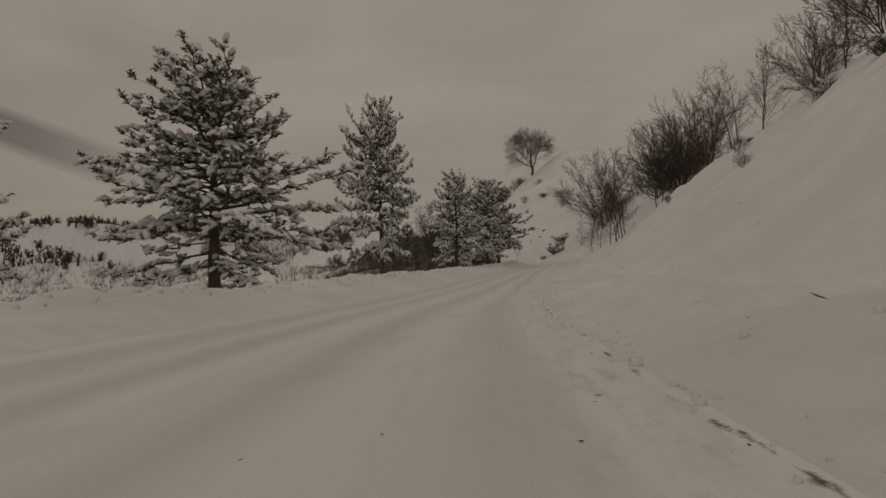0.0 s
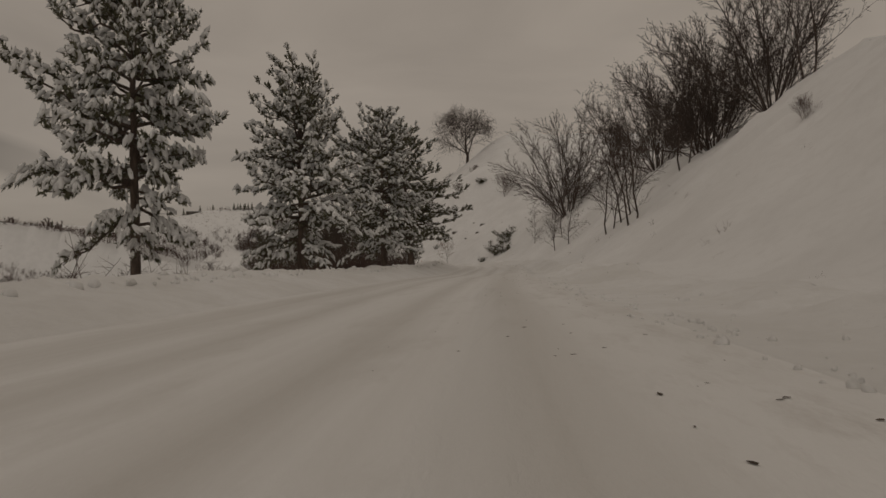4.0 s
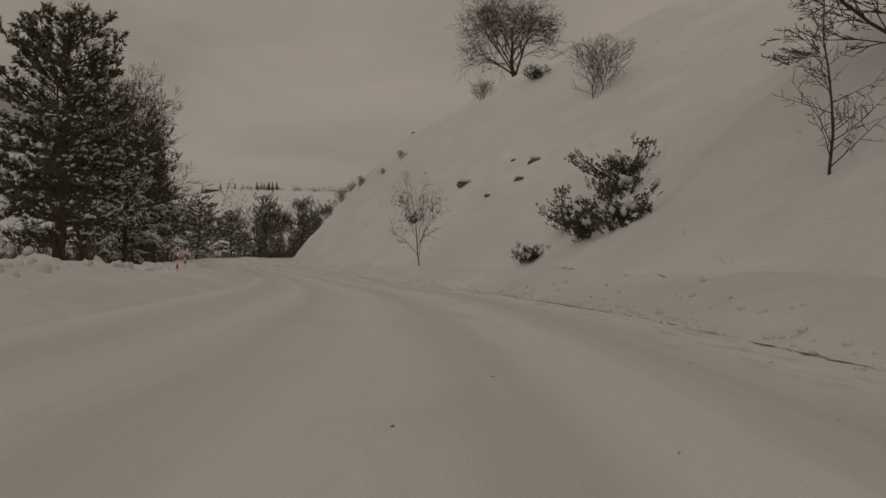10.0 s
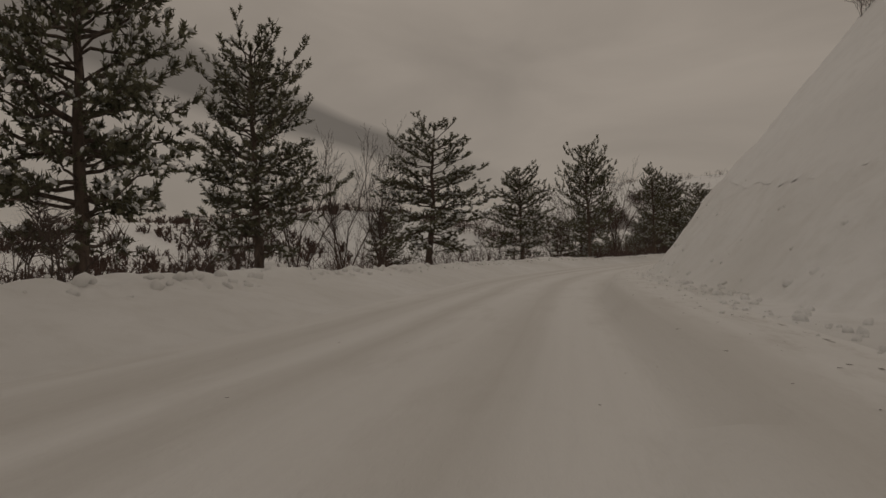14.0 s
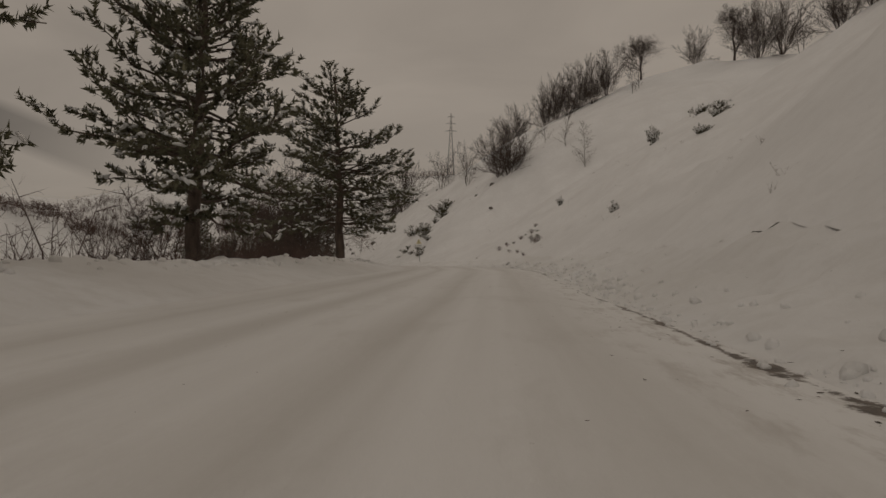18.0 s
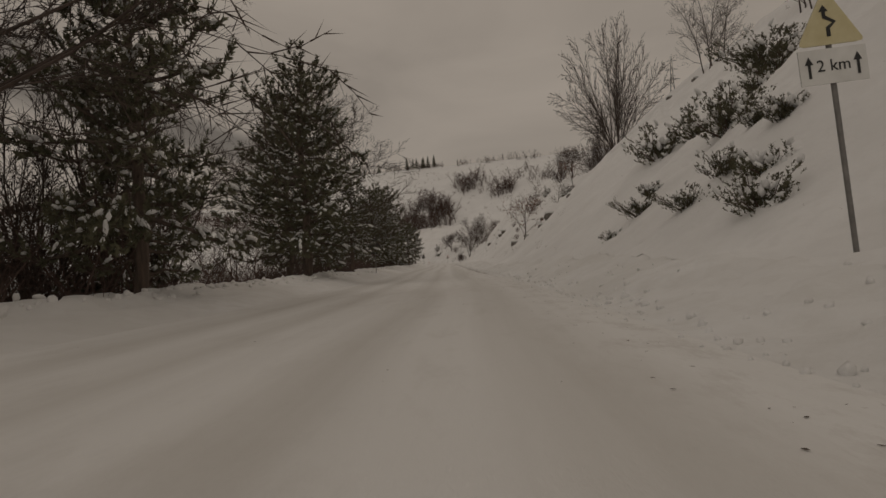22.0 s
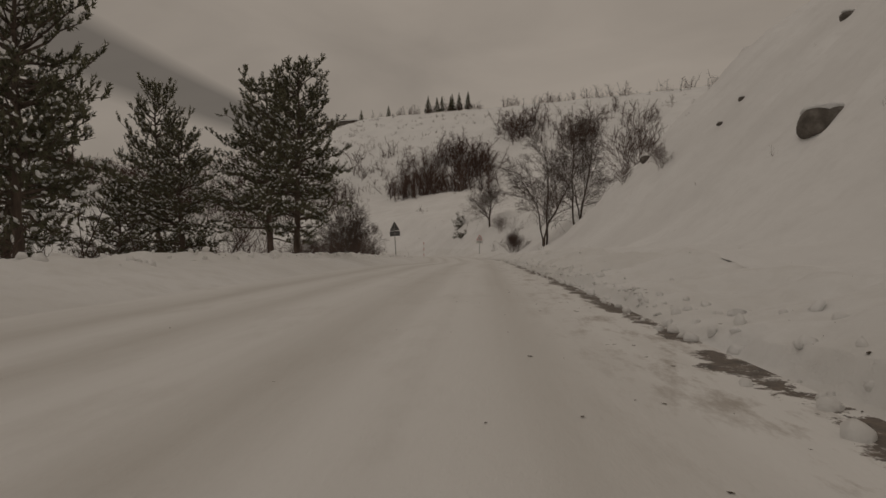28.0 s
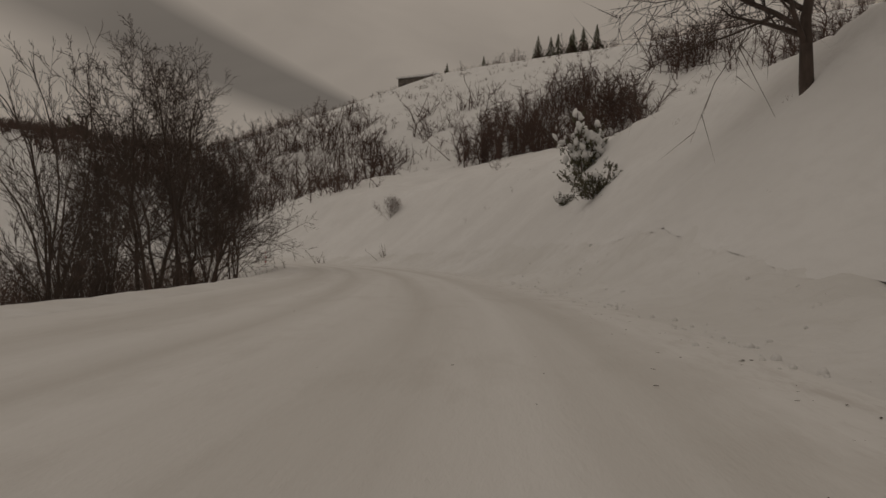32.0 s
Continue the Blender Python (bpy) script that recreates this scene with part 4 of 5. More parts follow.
TREES += [("F", 537.7, -9.5, 5.0), ("K", 540.0, -11.0, 7.0), ("W", 546.5, -10.0, 11.0), ("W", 552.0, -9.0, 10.5), ("K", 544.0, -9.0, 11.0), ("K", 558.0, -10.0, 9.0), ("C", 542.0, -12.0, 9.0), ("K", 556.5, -7.5, 8.0), ("C", 551.0, -12.5, 9.0), ("C", 560.0, -9.0, 8.5), ("K", 566.0, -7.5, 8.0), ("K", 549.0, -8.0, 8.0), ("K", 531.0, -9.0, 4.6), ("K", 534.5, -12.5, 5.5), ("C", 528.0, -14.0, 4.5), ("K", 520.0, -14.0, 5.0), ("R", 525.0, -18.0, 5.5), ("K", 42.0, -24.0, 5.0), ("K", 36.0, -22.0, 4.5)]
# by plan position: a clump of saplings, and the row on the brow of the big slope
PLACED = [("C", -18.2, 188.6, 8.6), ("C", -16.4, 190.6, 8.2), ("C", -15.4, 192.8, 8.8), ("C", -20.5, 187.0, 7.5), ("C", -18.0, 197.0, 6.0)]
PLACED += [("F", 25.0, 357.5, 9.0, 0.7), ("F", 26.8, 355.5, 9.8, 0.7), ("F", 28.6, 353.0, 9.4, 0.75), ("F", 30.4, 350.5, 9.8, 0.7), ("F", 32.5, 349.0, 9.6, 0.75), ("F", 35.0, 349.2, 9.0, 0.75), ("R", 43.5, 354.0, 9.4), ("F", 51.0, 346.0, 7.4, 0.8), ("R", 52.7, 334.5, 9.5), ("F", 53.8, 329.0, 10.5, 0.8),
           ("F", 57.0, 327.5, 10.0, 0.8), ("P", 38.5, 341.0, 7.0), ("P", 36.0, 337.0, 6.0), ("K", 27.0, 362.0, 9.0), ("F", 20.0, 362.5, 8.5, 0.8)]
used = set()
for kind, x, y, tall, *broad in [(kind, *at_road(s, d), *rest) for kind, s, d, *rest in TREES] + PLACED:
    plant = again if kind in used else settle
    plant(BARE[kind], x, y, rng.uniform(0, 360), tall / UNIT[kind], broad=broad[0] if broad else 1.0)
    used.add(kind)

# ---- low evergreen bushes, rocks and dry stalks on the cut slope ----


def make_juniper(seed, snow, label, tall=1.6, wide=1.3, mat=None, leafy=420):
    rng = np.random.RandomState(seed)
    t = thing("juniper_bush", 0, 0, 0, label, "bush", "evergreen bushes on the slope")
    wood, leaf, load = Soup(), Soup(), Soup()
    for k in range(14):
        th, tilt = rng.uniform(0, 6.28), rng.uniform(0.1, 0.95)
        ln = tall * rng.uniform(0.65, 1.1)
        way = np.array([math.cos(th) * math.sin(tilt) * wide, math.sin(th) * math.sin(tilt) * wide, math.cos(tilt)])
        u = np.linspace(0, 1, 5)[:, None]
        pts = np.array([0, 0, -0.25]) + way * ln * u + rng.normal(0, 0.05, (5, 3)) * u
        wood.tube(pts, np.linspace(0.028, 0.008, 5), 4)
        for j in range(leafy // 14):
            w = rng.uniform(0.3, 1.0)
            c = pts[0] + (pts[-1] - pts[0]) * w + rng.normal(0, 0.13, 3)
            brush(leaf, c, way + rng.normal(0, 0.4, 3) + [0, 0, 0.3], rng.uniform(0.14, 0.24), rng.uniform(0.06, 0.10), rng, 12)
            if rng.rand() < snow:
                pad(load, c + [0, 0, 0.12], way + rng.normal(0, 0.3, 3), 0.15, 0.10, 0.08, rng)
    tagged(wood.done("framework", SHRUB, t), kind="stuff")
    tagged(leaf.done("foliage", mat or DARKLEAF, t, shade=False), kind="stuff")
    if snow:
        tagged(load.done("snow_load", PAD, t, "white snow cushions"), kind="stuff")
    return t


def make_boulder(seed, label):
    rng = np.random.RandomState(seed)
    bm = bmesh.new()
    bmesh.ops.create_icosphere(bm, subdivisions=3, radius=1.0)
    cuts = [(Vector(rng.normal(size=3)).normalized(), rng.uniform(0.55, 0.9)) for _ in range(9)]
    for v in bm.verts:
        for nrm, lim in cuts:
            over = v.co.dot(nrm) - lim
            if over > 0:
                v.co -= nrm * over
        v.co *= 1 + 0.09 * noise.noise(v.co * 2.3 + Vector((seed, 0, 0)))
        v.co.z *= 0.8
    me = bpy.data.meshes.new("stone")
    bm.to_mesh(me)
    bm.free()
    me.materials.append(ROCK)
    t = thing("boulder", 0, 0, 0, label, "rock", "boulders on the slope")
    o = new("stone", me)
    o.parent = t
    cap = Soup()
    q = LUMP_V * (1 + 0.12 * rng.normal(size=(len(LUMP_V), 1)))
    cap.add(q * [0.86, 0.80, 0.26] + [0, 0.18, 0.62], LUMP_F)
    cap.done("snow_cap", PAD, t, "cap of fresh snow")
    return t


GREEN = make_juniper(61, 0.06, "olive-green evergreen bush poking through deep snow", 1.6, 1.4)
WHITENED = make_juniper(62, 0.13, "low evergreen bush weighed down by snow", 1.1, 1.5)
CONE = make_juniper(63, 0.35, "small conifer drooping under its snow", 2.4, 0.4, leafy=320)
BEECH = make_bare("beech_sapling", 0, 0, 71, 4.3, 1, 0.75, 0.15, (16, 6, 3), 3, "young beech still holding dry russet leaves", "tree", "saplings on the slope", girth=0.014, share=0.95)
STONE = make_boulder(5, "weathered brown boulder with a snow cap")
SLAB = make_boulder(9, "dark angular rock outcrop in the snow")


def russet(t, seed, low, high, n):
    """Dry leaves that hang on in the crown."""
    rng = np.random.RandomState(seed)
    crown = [c for c in t.children if c.name.startswith("crown")][0]
    co = np.empty(len(crown.data.vertices) * 3)
    crown.data.vertices.foreach_get("co", co)
    co = co.reshape(-1, 3)
    co = co[(co[:, 2] > low) & (co[:, 2] < high)]
    leaf = Soup()
    for p in co[rng.randint(0, len(co), n)]:
        a, b = rng.normal(size=(2, 3))
        a, b = a / np.linalg.norm(a) * 0.075, b / np.linalg.norm(b) * 0.045
        p = p - [0, 0, 0.05]
        leaf.add([p - a, p + b, p + a, p - b], [(0, 1, 2), (0, 2, 3)])
    tagged(leaf.done("foliage", DRYLEAF, t, "dry russet leaves", shade=False), kind="stuff")


russet(BEECH, 3, 1.3, 3.8, 520)
LOW_PLANTS = {"G": GREEN, "N": WHITENED, "C": CONE, "E": BEECH, "T": STONE, "A": SLAB, "B": SHRUBBY}
used = {"B"}


def strew(table):
    for kind, s, d, size, *broad in table:
        x, y = at_road(s, d)
        size = size * 0.55 if kind == "A" else size
        if kind in used:
            again(LOW_PLANTS[kind], x, y, rng.uniform(0, 360), size, (0.28 if kind == "A" else 0.2) * size, broad=broad[0] if broad else 1.0)
        else:
            settle(LOW_PLANTS[kind], x, y, rng.uniform(0, 360), size, (0.28 if kind == "A" else 0.2) * size)
            used.add(kind)


strew([("A", 173.5, 15.8, 1.0), ("A", 171.7, 13.7, 0.7), ("T", 179.3, 12.8, 0.6), ("A", 173.5, 12.3, 0.4), ("A", 177.3, 16.0, 0.45), ("A", 202.0, 13.9, 0.5), ("T", 392.2, 6.6, 0.55), ("A", 381.5, 8.8, 1.2), ("A", 383.0, 8.2, 0.9), ("A", 387.0, 11.6, 0.7), ("A", 392.2, 9.6, 0.5),
       ("T", 462.0, 8.9, 0.72), ("T", 483.0, 9.8, 0.4), ("T", 456.8, 10.1, 0.6), ("T", 453.8, 11.0, 0.95), ("T", 453.2, 10.2, 0.5), ("A", 474.4, 11.8, 0.35), ("A", 474.4, 10.8, 0.3), ("A", 471.5, 14.8, 0.6), ("A", 468.6, 14.9, 0.5)])
strew([("A", 465.7, 15.2, 0.5), ("A", 437.6, 9.4, 0.4), ("A", 447.7, 8.9, 0.35), ("A", 453.8, 7.4, 0.3), ("A", 292.5, 3.0, 0.22), ("G", 158.9, 9.9, 1.3), ("G", 158.9, 12.6, 1.5), ("G", 157.6, 11.4, 1.2), ("G", 154.0, 9.4, 1.35), ("N", 158.9, 8.0, 0.9), ("G", 156.2, 9.0, 1.1), ("N", 185.7, 21.6, 1.2),
       ("G", 353.6, 9.2, 1.25), ("G", 352.0, 10.4, 1.15), ("G", 345.3, 8.4, 1.05), ("G", 347.5, 9.6, 1.0), ("G", 337.0, 5.4, 0.70), ("N", 338.2, 6.3, 0.8), ("G", 339.8, 5.9, 0.5), ("G", 345.3, 5.6, 0.55), ("N", 346.5, 6.4, 0.5), ("G", 339.8, 5.0, 0.42), ("N", 345.3, 4.6, 0.38), ("G", 353.6, 14.1, 1.4), ("G", 351.0, 13.2, 1.0), ("G", 356.0, 15.4, 1.2), ("N", 339.8, 7.4, 0.6), ("G", 349.6, 11.6, 0.8), ("N", 342.0, 7.8, 0.55)])
strew([("B", 309.0, 6.3, 0.20), ("B", 309.4, 7.2, 0.18), ("N", 309.2, 7.8, 0.20), ("B", 309.0, 8.4, 0.20), ("N", 309.3, 9.0, 0.17), ("B", 309.0, 9.8, 0.18), ("B", 306.3, 8.4, 0.22), ("N", 305.8, 8.8, 0.19), ("B", 303.7, 7.6, 0.23), ("N", 304.4, 8.3, 0.19), ("B", 301.0, 7.0, 0.22), ("B", 298.4, 6.5, 0.23), ("N", 300.0, 7.6, 0.17), ("B", 303.7, 5.7, 0.14), ("B", 298.4, 5.0, 0.15), ("B", 295.0, 4.6, 0.13), ("T", 288.2, 2.5, 0.10), ("T", 287.4, 2.6, 0.08), ("T", 286.2, 2.45, 0.09), ("T", 293.2, 3.2, 0.14), ("C", 314.5, 14.6, 0.5), ("C", 288.1, 8.3, 0.42), ("C", 309.0, 21.3, 0.9), ("N", 311.7, 28.6, 1.1), ("N", 300.0, 22.0, 1.0), ("N", 304.0, 25.0, 0.9), ("N", 296.0, 18.0, 0.7),
       ("A", 381.0, 22.0, 0.9), ("A", 383.5, 20.5, 0.7), ("A", 343.0, 18.2, 1.0), ("A", 345.5, 16.6, 0.6), ("A", 336.0, 15.0, 0.5)])
strew([("E", 384.5, 6.6, 1.05), ("E", 166.3, 5.2, 1.08, 0.6), ("E", 437.6, 14.4, 0.75), ("C", 434.0, 16.6, 1.1), ("N", 436.0, 15.6, 0.9), ("E", 410.0, 16.5, 0.9),
       ("C", 545.5, 7.3, 1.4), ("G", 540.3, 5.8, 0.9), ("N", 543.3, 5.8, 0.5), ("B", 578.6, 8.4, 0.9), ("N", 387.3, 7.3, 0.36), ("B", 477.2, 9.0, 0.5), ("B", 482.7, 8.4, 0.45), ("B", 430.0, 13.5, 0.8)])
strew([("N", 179.6, 9.3, 0.9), ("B", 192.0, 10.8, 0.35), ("B", 194.0, 9.4, 0.3), ("C", 394.2, 12.4, 0.8), ("B", 398.7, 13.8, 0.6), ("B", 482.7, 10.0, 0.5), ("B", 420.0, 10.0, 0.35), ("B", 404.0, 8.0, 0.3), ("B", 444.0, 12.0, 0.4), ("B", 202.4, 6.4, 0.6), ("B", 204.8, 7.4, 0.7), ("B", 199.0, 8.0, 0.5), ("B", 212.0, 9.0, 0.5), ("B", 70.0, 15.0, 0.6), ("B", 64.0, 18.0, 0.8), ("B", 58.0, 12.0, 0.4), ("B", 50.0, 17.5, 0.9),
       ("N", 61.0, 17.8, 1.0), ("N", 55.0, 18.2, 1.1), ("A", 75.0, 17.2, 0.6), ("A", 83.0, 17.6, 0.7), ("B", 83.0, 12.0, 0.4)])


# ---- thickets, far woods and loose debris ----
def twiggy(seed, tall, stems, kids, lean=0.5, thick=1.0):
    """A leafless plant for massed growth: bent stems and many fine twigs."""
    rng = np.random.RandomState(seed)
    sp = Soup()
    for k in range(stems):
        th, tilt = rng.uniform(0, 6.28), rng.uniform(0.02, lean if stems > 1 else 0.06)
        way = np.array([math.cos(th) * math.sin(tilt), math.sin(th) * math.sin(tilt), math.cos(tilt)])
        ln = tall * rng.uniform(0.55, 1.0)
        base = np.array([rng.normal(0, 0.12), rng.normal(0, 0.12), -0.25])
        mid = base + way * ln * 0.5 + rng.normal(0, 0.07, 3) * ln
        tip = base + way * ln + rng.normal(0, 0.09, 3) * ln
        sp.tube([base, mid, tip], np.array([0.009, 0.006, 0.002]) * ln * thick, 3)
        for j in range(kids):
            w = rng.uniform(0.18, 0.98)
            c = base + (mid - base) * w * 2 if w < 0.5 else mid + (tip - mid) * (w - 0.5) * 2
            out = np.array([*rng.normal(0, 1, 2), rng.uniform(0.2, 1.6)])
            e = c + out / np.linalg.norm(out) * ln * rng.uniform(0.12, 0.34) * (1.2 - 0.5 * w)
            across = np.cross(e - c, rng.normal(size=3))
            across = across / (np.linalg.norm(across) + 1e-9) * 0.0045 * ln * thick
            sp.add([c + across, e, c - across], [(0, 1, 2)])
            for _ in range(2):
                f = c + (e - c) * rng.uniform(0.3, 0.9)
                g = f + (e - c) * 0.35 + rng.normal(0, 0.05, 3) * ln
                sp.add([f + across * 0.6, g, f - across * 0.6], [(0, 1, 2)])
    return np.concatenate(sp.v), np.concatenate(sp.f)


def spruce_shape(seed):
    rng = np.random.RandomState(seed)
    sp = Soup()
    sp.tube([(0, 0, -0.3), (0, 0, 1)], [0.03, 0.005], 4)
    for h in np.linspace(0.12, 0.95, 11):
        n = 9
        r = 0.26 * (1 - h) + 0.02
        for k in range(n):
            a = 2 * np.pi * k / n + rng.uniform(0, 0.7)
            rr = r * rng.uniform(0.7, 1.2)
            o, s2 = np.array([math.cos(a), math.sin(a), 0]), np.array([-math.sin(a), math.cos(a), 0])
            sp.add([[0, 0, h + 0.06], o * rr + s2 * rr * 0.3 + [0, 0, h - 0.05], o * rr * 1.1 + [0, 0, h - 0.03], o * rr - s2 * rr * 0.3 + [0, 0, h - 0.05]], [(0, 1, 2), (0, 2, 3)])
    return np.concatenate(sp.v), np.concatenate(sp.f)


def mass(name, shapes, places, mat, label, category, seed):
    """Joins many plants, each of (x, y, height), into one object."""
    rng = np.random.RandomState(seed)
    xs, ys = np.array([p[0] for p in places]), np.array([p[1] for p in places])
    s, d = to_road(xs, ys)
    zs = height(s, d, xs, ys)
    V, F, n = [], [], 0
    for (x, y, h), z in zip(places, zs):
        v, f = shapes[rng.randint(len(shapes))]
        a = rng.uniform(0, 6.28)
        c, q = math.cos(a) * h, math.sin(a) * h
        w = rng.uniform(0.8, 1.25)
        V.append(np.stack([x + w * (v[:, 0] * c - v[:, 1] * q), y + w * (v[:, 0] * q + v[:, 1] * c), z - 0.1 + v[:, 2] * h], -1))
        F.append(f + n)
        n += len(v)
    return tagged(mesh_object(name, np.concatenate(V), np.concatenate(F), mat), label, category, kind="stuff")


THICK = [twiggy(k, 1.0, 8, 9, 0.75) for k in range(8)]
SLIM = [twiggy(20 + k, 1.0, 3, 26, 0.3) for k in range(8)]
FAR_TREE = [twiggy(40 + k, 1.0, 3, 26, 0.32, 1.55) for k in range(6)]
FAR_BUSH = [twiggy(50 + k, 1.0, 6, 7, 1.05, 2.4) for k in range(6)]
FOREST = [twiggy(60 + k, 1.0, 3, 13, 0.55, 11.0) for k in range(6)]
rng = np.random.RandomState(77)
low, high = [], []
for s0, s1, n, h0, h1 in [(26, 60, 26, 1.2, 2.4), (60, 84, 40, 1.2, 2.4), (100, 130, 260, 1.6, 3.4), (130, 176, 300, 1.2, 3.0), (176, 240, 300, 1.4, 3.0), (240, 292, 260, 1.4, 3.2), (292, 320, 150, 1.2, 2.4), (320, 345, 300, 2.4, 5.2), (345, 430, 480, 1.6, 3.8), (430, 500, 300, 1.2, 3.0), (500, 585, 440, 1.4, 4.2)]:
    for _ in range(n):
        s, d = rng.uniform(s0, s1), -8.6 - 28 * rng.rand()**1.5
        x, y = at_road(s, d)
        (low if rng.rand() < 0.7 else high).append((x, y, rng.uniform(h0, h1) * (1.0 if rng.rand() < 0.8 else 1.35)))
mass("thicket", THICK, low, SHRUB, "tangled leafless thicket behind the snow bank", "thicket", 1)
mass("young_wood", SLIM, high, TWIG, "slim leafless young trees behind the snow bank", "wood", 2)

grove, brush, heath = [], [], []
for cx, cy, rx, ry, n, h0, h1 in [(-97, 584, 15, 17, 120, 8, 12), (-79, 611, 9, 8, 26, 8, 12), (-64, 606, 8, 8, 20, 8, 12), (-48, 618, 12, 10, 16, 6, 9), (-125, 585, 16, 22, 50, 4, 8), (-180, 590, 40, 26, 130, 4, 8), (-250, 570, 60, 34, 240, 4, 8), (-330, 560, 70, 50, 200, 5, 9), (-150, 560, 34, 16, 60, 4, 7), (-195, 582, 62, 38, 300, 2.5, 6),
                                  (-20, 640, 40, 12, 24, 6, 9), (-205, 540, 50, 20, 90, 4, 7), (-300, 480, 80, 60, 140, 4, 8), (-200, 460, 50, 60, 120, 3, 6), (-170, 380, 60, 80, 120, 3, 6), (-190, 220, 80, 120, 160, 3, 7), (-220, 60, 90, 110, 130, 4, 8), (-110, 150, 40, 120, 220, 2, 5), (-120, 300, 45, 110, 260, 2, 5), (-48, 180, 20, 40, 200, 3, 6), (-52, 255, 20, 45, 170, 3, 6), (-60, 330, 22, 40, 150, 3, 6), (-120, 60, 40, 60, 90, 2, 5), (-85, 215, 35, 60, 160, 2, 5), (-90, 330, 35, 60, 170, 2, 5), (-150, 420, 40, 60, 200, 3, 6), (-150, 250, 50, 120, 240, 3, 6)]:
    for _ in range(n):
        r, a = math.sqrt(rng.rand()), rng.uniform(0, 6.28)
        p = (cx + rx * r * math.cos(a), cy + ry * r * math.sin(a), rng.uniform(h0, h1))
        (grove if h1 > 8.5 else brush).append(p)
for _ in range(1500):
    x, y = rng.choice([rng.uniform(-330, 40), rng.uniform(-215, -105)]), rng.uniform(548, 650)
    if not (-135 < x < -70 and y > 632) and not (y < 575 and x > -140):
        heath.append((x, y, rng.uniform(0.8, 2.2)))
for _ in range(1600):
    x, y = rng.uniform(-480, -80), rng.uniform(-50, 600)
    heath.append((x, y, rng.uniform(1.0, 3.0)))
forest = []
for _ in range(5200):
    a, r = rng.uniform(-0.9, 1.25), rng.uniform(430, 800)
    x, y = -20 - r * math.cos(a), 240 + r * math.sin(a)
    if fbm(np.array([x / 110.0]), np.array([y / 110.0]), 3)[0] > -0.12 and y < 560 - 0.2 * x:
        forest.append((x, y, rng.uniform(7, 13)))
mass("valley_forest", FOREST, forest, SHRUB, "dark leafless forest on the hills across the valley", "forest", 7)
for _ in range(900):
    r, a = math.sqrt(rng.rand()), rng.uniform(0, 6.28)
    x, y = -215 + 100 * r * math.cos(a), 578 + 34 * r * math.sin(a)
    if fbm(np.array([x / 22.0]), np.array([y / 22.0]), 3)[0] > -0.15:
        heath.append((x, y, rng.uniform(1.5, 4.2)))
ridge = [(rng.uniform(-150, -70), 648 + rng.normal(0, 2.5), rng.uniform(3, 6.5)) for _ in range(60)] + [(rng.uniform(-70, 20), 646 + rng.normal(0, 4), rng.uniform(4, 7)) for _ in range(26)]
mass("distant_wood", FAR_TREE, grove + ridge, SHRUB, "leafless wood on the far snowy hill", "wood", 3)
mass("distant_brush", FAR_TREE + FAR_BUSH, brush, SHRUB, "leafless brush covering the far snowy slopes", "brush", 4)
mass("heath", FAR_BUSH, heath, SHRUB, "low scrub dotting the far snowy slopes", "scrub", 5)
SPRUCE = [spruce_shape(k) for k in range(3)]
far_spruce = [(-126 + 2.6 * k + rng.normal(0, 0.5), 649 + rng.normal(0, 1), rng.uniform(5, 7)) for k in range(7)] + [(-172, 652, 7.0), (-158, 655, 6.5), (-147, 658, 6.0), (-300, 590, 6), (-318, 585, 7), (-262, 600, 6)]
for k, (x, y, h) in enumerate(far_spruce):
    v, f = SPRUCE[k % 3]
    t = thing("spruce", x, y, ground_z(x, y), "small dark spruce on the ridge of the far hill", "tree", "spruces on the ridge", turn=40 * k, size=h)
    o = mesh_object("crown", v, f, NEEDLE, shade=False)
    o.parent = t
# smaller pines scattered down the valley side
for s, d, h in [(140, -22, 6), (150, -26, 7), (230, -22, 6), (262, -20, 6), (300, -18, 5), (420, -20, 7), (430, -24, 8), (442, -18, 7), (480, -20, 6)]:
    again(HALF, *at_road(s, d), rng.uniform(0, 360), h / 10.0)

# dry stalks poking out of the slope
stalks = []
for _ in range(620):
    s = rng.uniform(20, 560)
    d = edges(s)[1] + 3 + 26 * rng.rand()**1.3
    stalks.append((*at_road(s, d), rng.uniform(0.15, 0.5)))
mass("dry_stalks", THICK, stalks, SHRUB, "dry stalks poking out of the snow", "stalks", 6)


def scatter(name, places, mat, label, category, flat, seed):
    """Small lumps or flakes, each of (s, d, size), lying on the ground."""
    rng = np.random.RandomState(seed)
    s = np.array([p[0] for p in places])
    d = np.array([p[1] for p in places])
    p = on_road(s, d)
    z = height(s, d, p[:, 0], p[:, 1])
    V, F, n = [], [], 0
    for (x, y), h, (_, _, g) in zip(p, z, places):
        q = LUMP_V * (1 + 0.14 * rng.normal(size=(len(LUMP_V), 1)))
        m = np.linalg.qr(rng.normal(size=(3, 3)))[0] if not flat else np.eye(3)
        q = (q * rng.uniform(0.6, 1.2, 3)) @ m * g
        if flat:
            a = rng.uniform(0, 6.28)
            r2 = np.array([[math.cos(a), -math.sin(a), 0], [math.sin(a), math.cos(a), 0], [0, 0, 1]])
            q = (LUMP_V * [1.0, rng.uniform(0.15, 0.6), 0.10] * (1 + 0.3 * rng.normal(size=(len(LUMP_V), 1))) * g) @ r2.T
        V.append(q + [x, y, h + (0.004 if flat else g * 0.1)])
        F.append(LUMP_F + n)
        n += len(q)
    return tagged(mesh_object(name, np.concatenate(V), np.concatenate(F), mat, shade=not flat), label, category, kind="stuff")


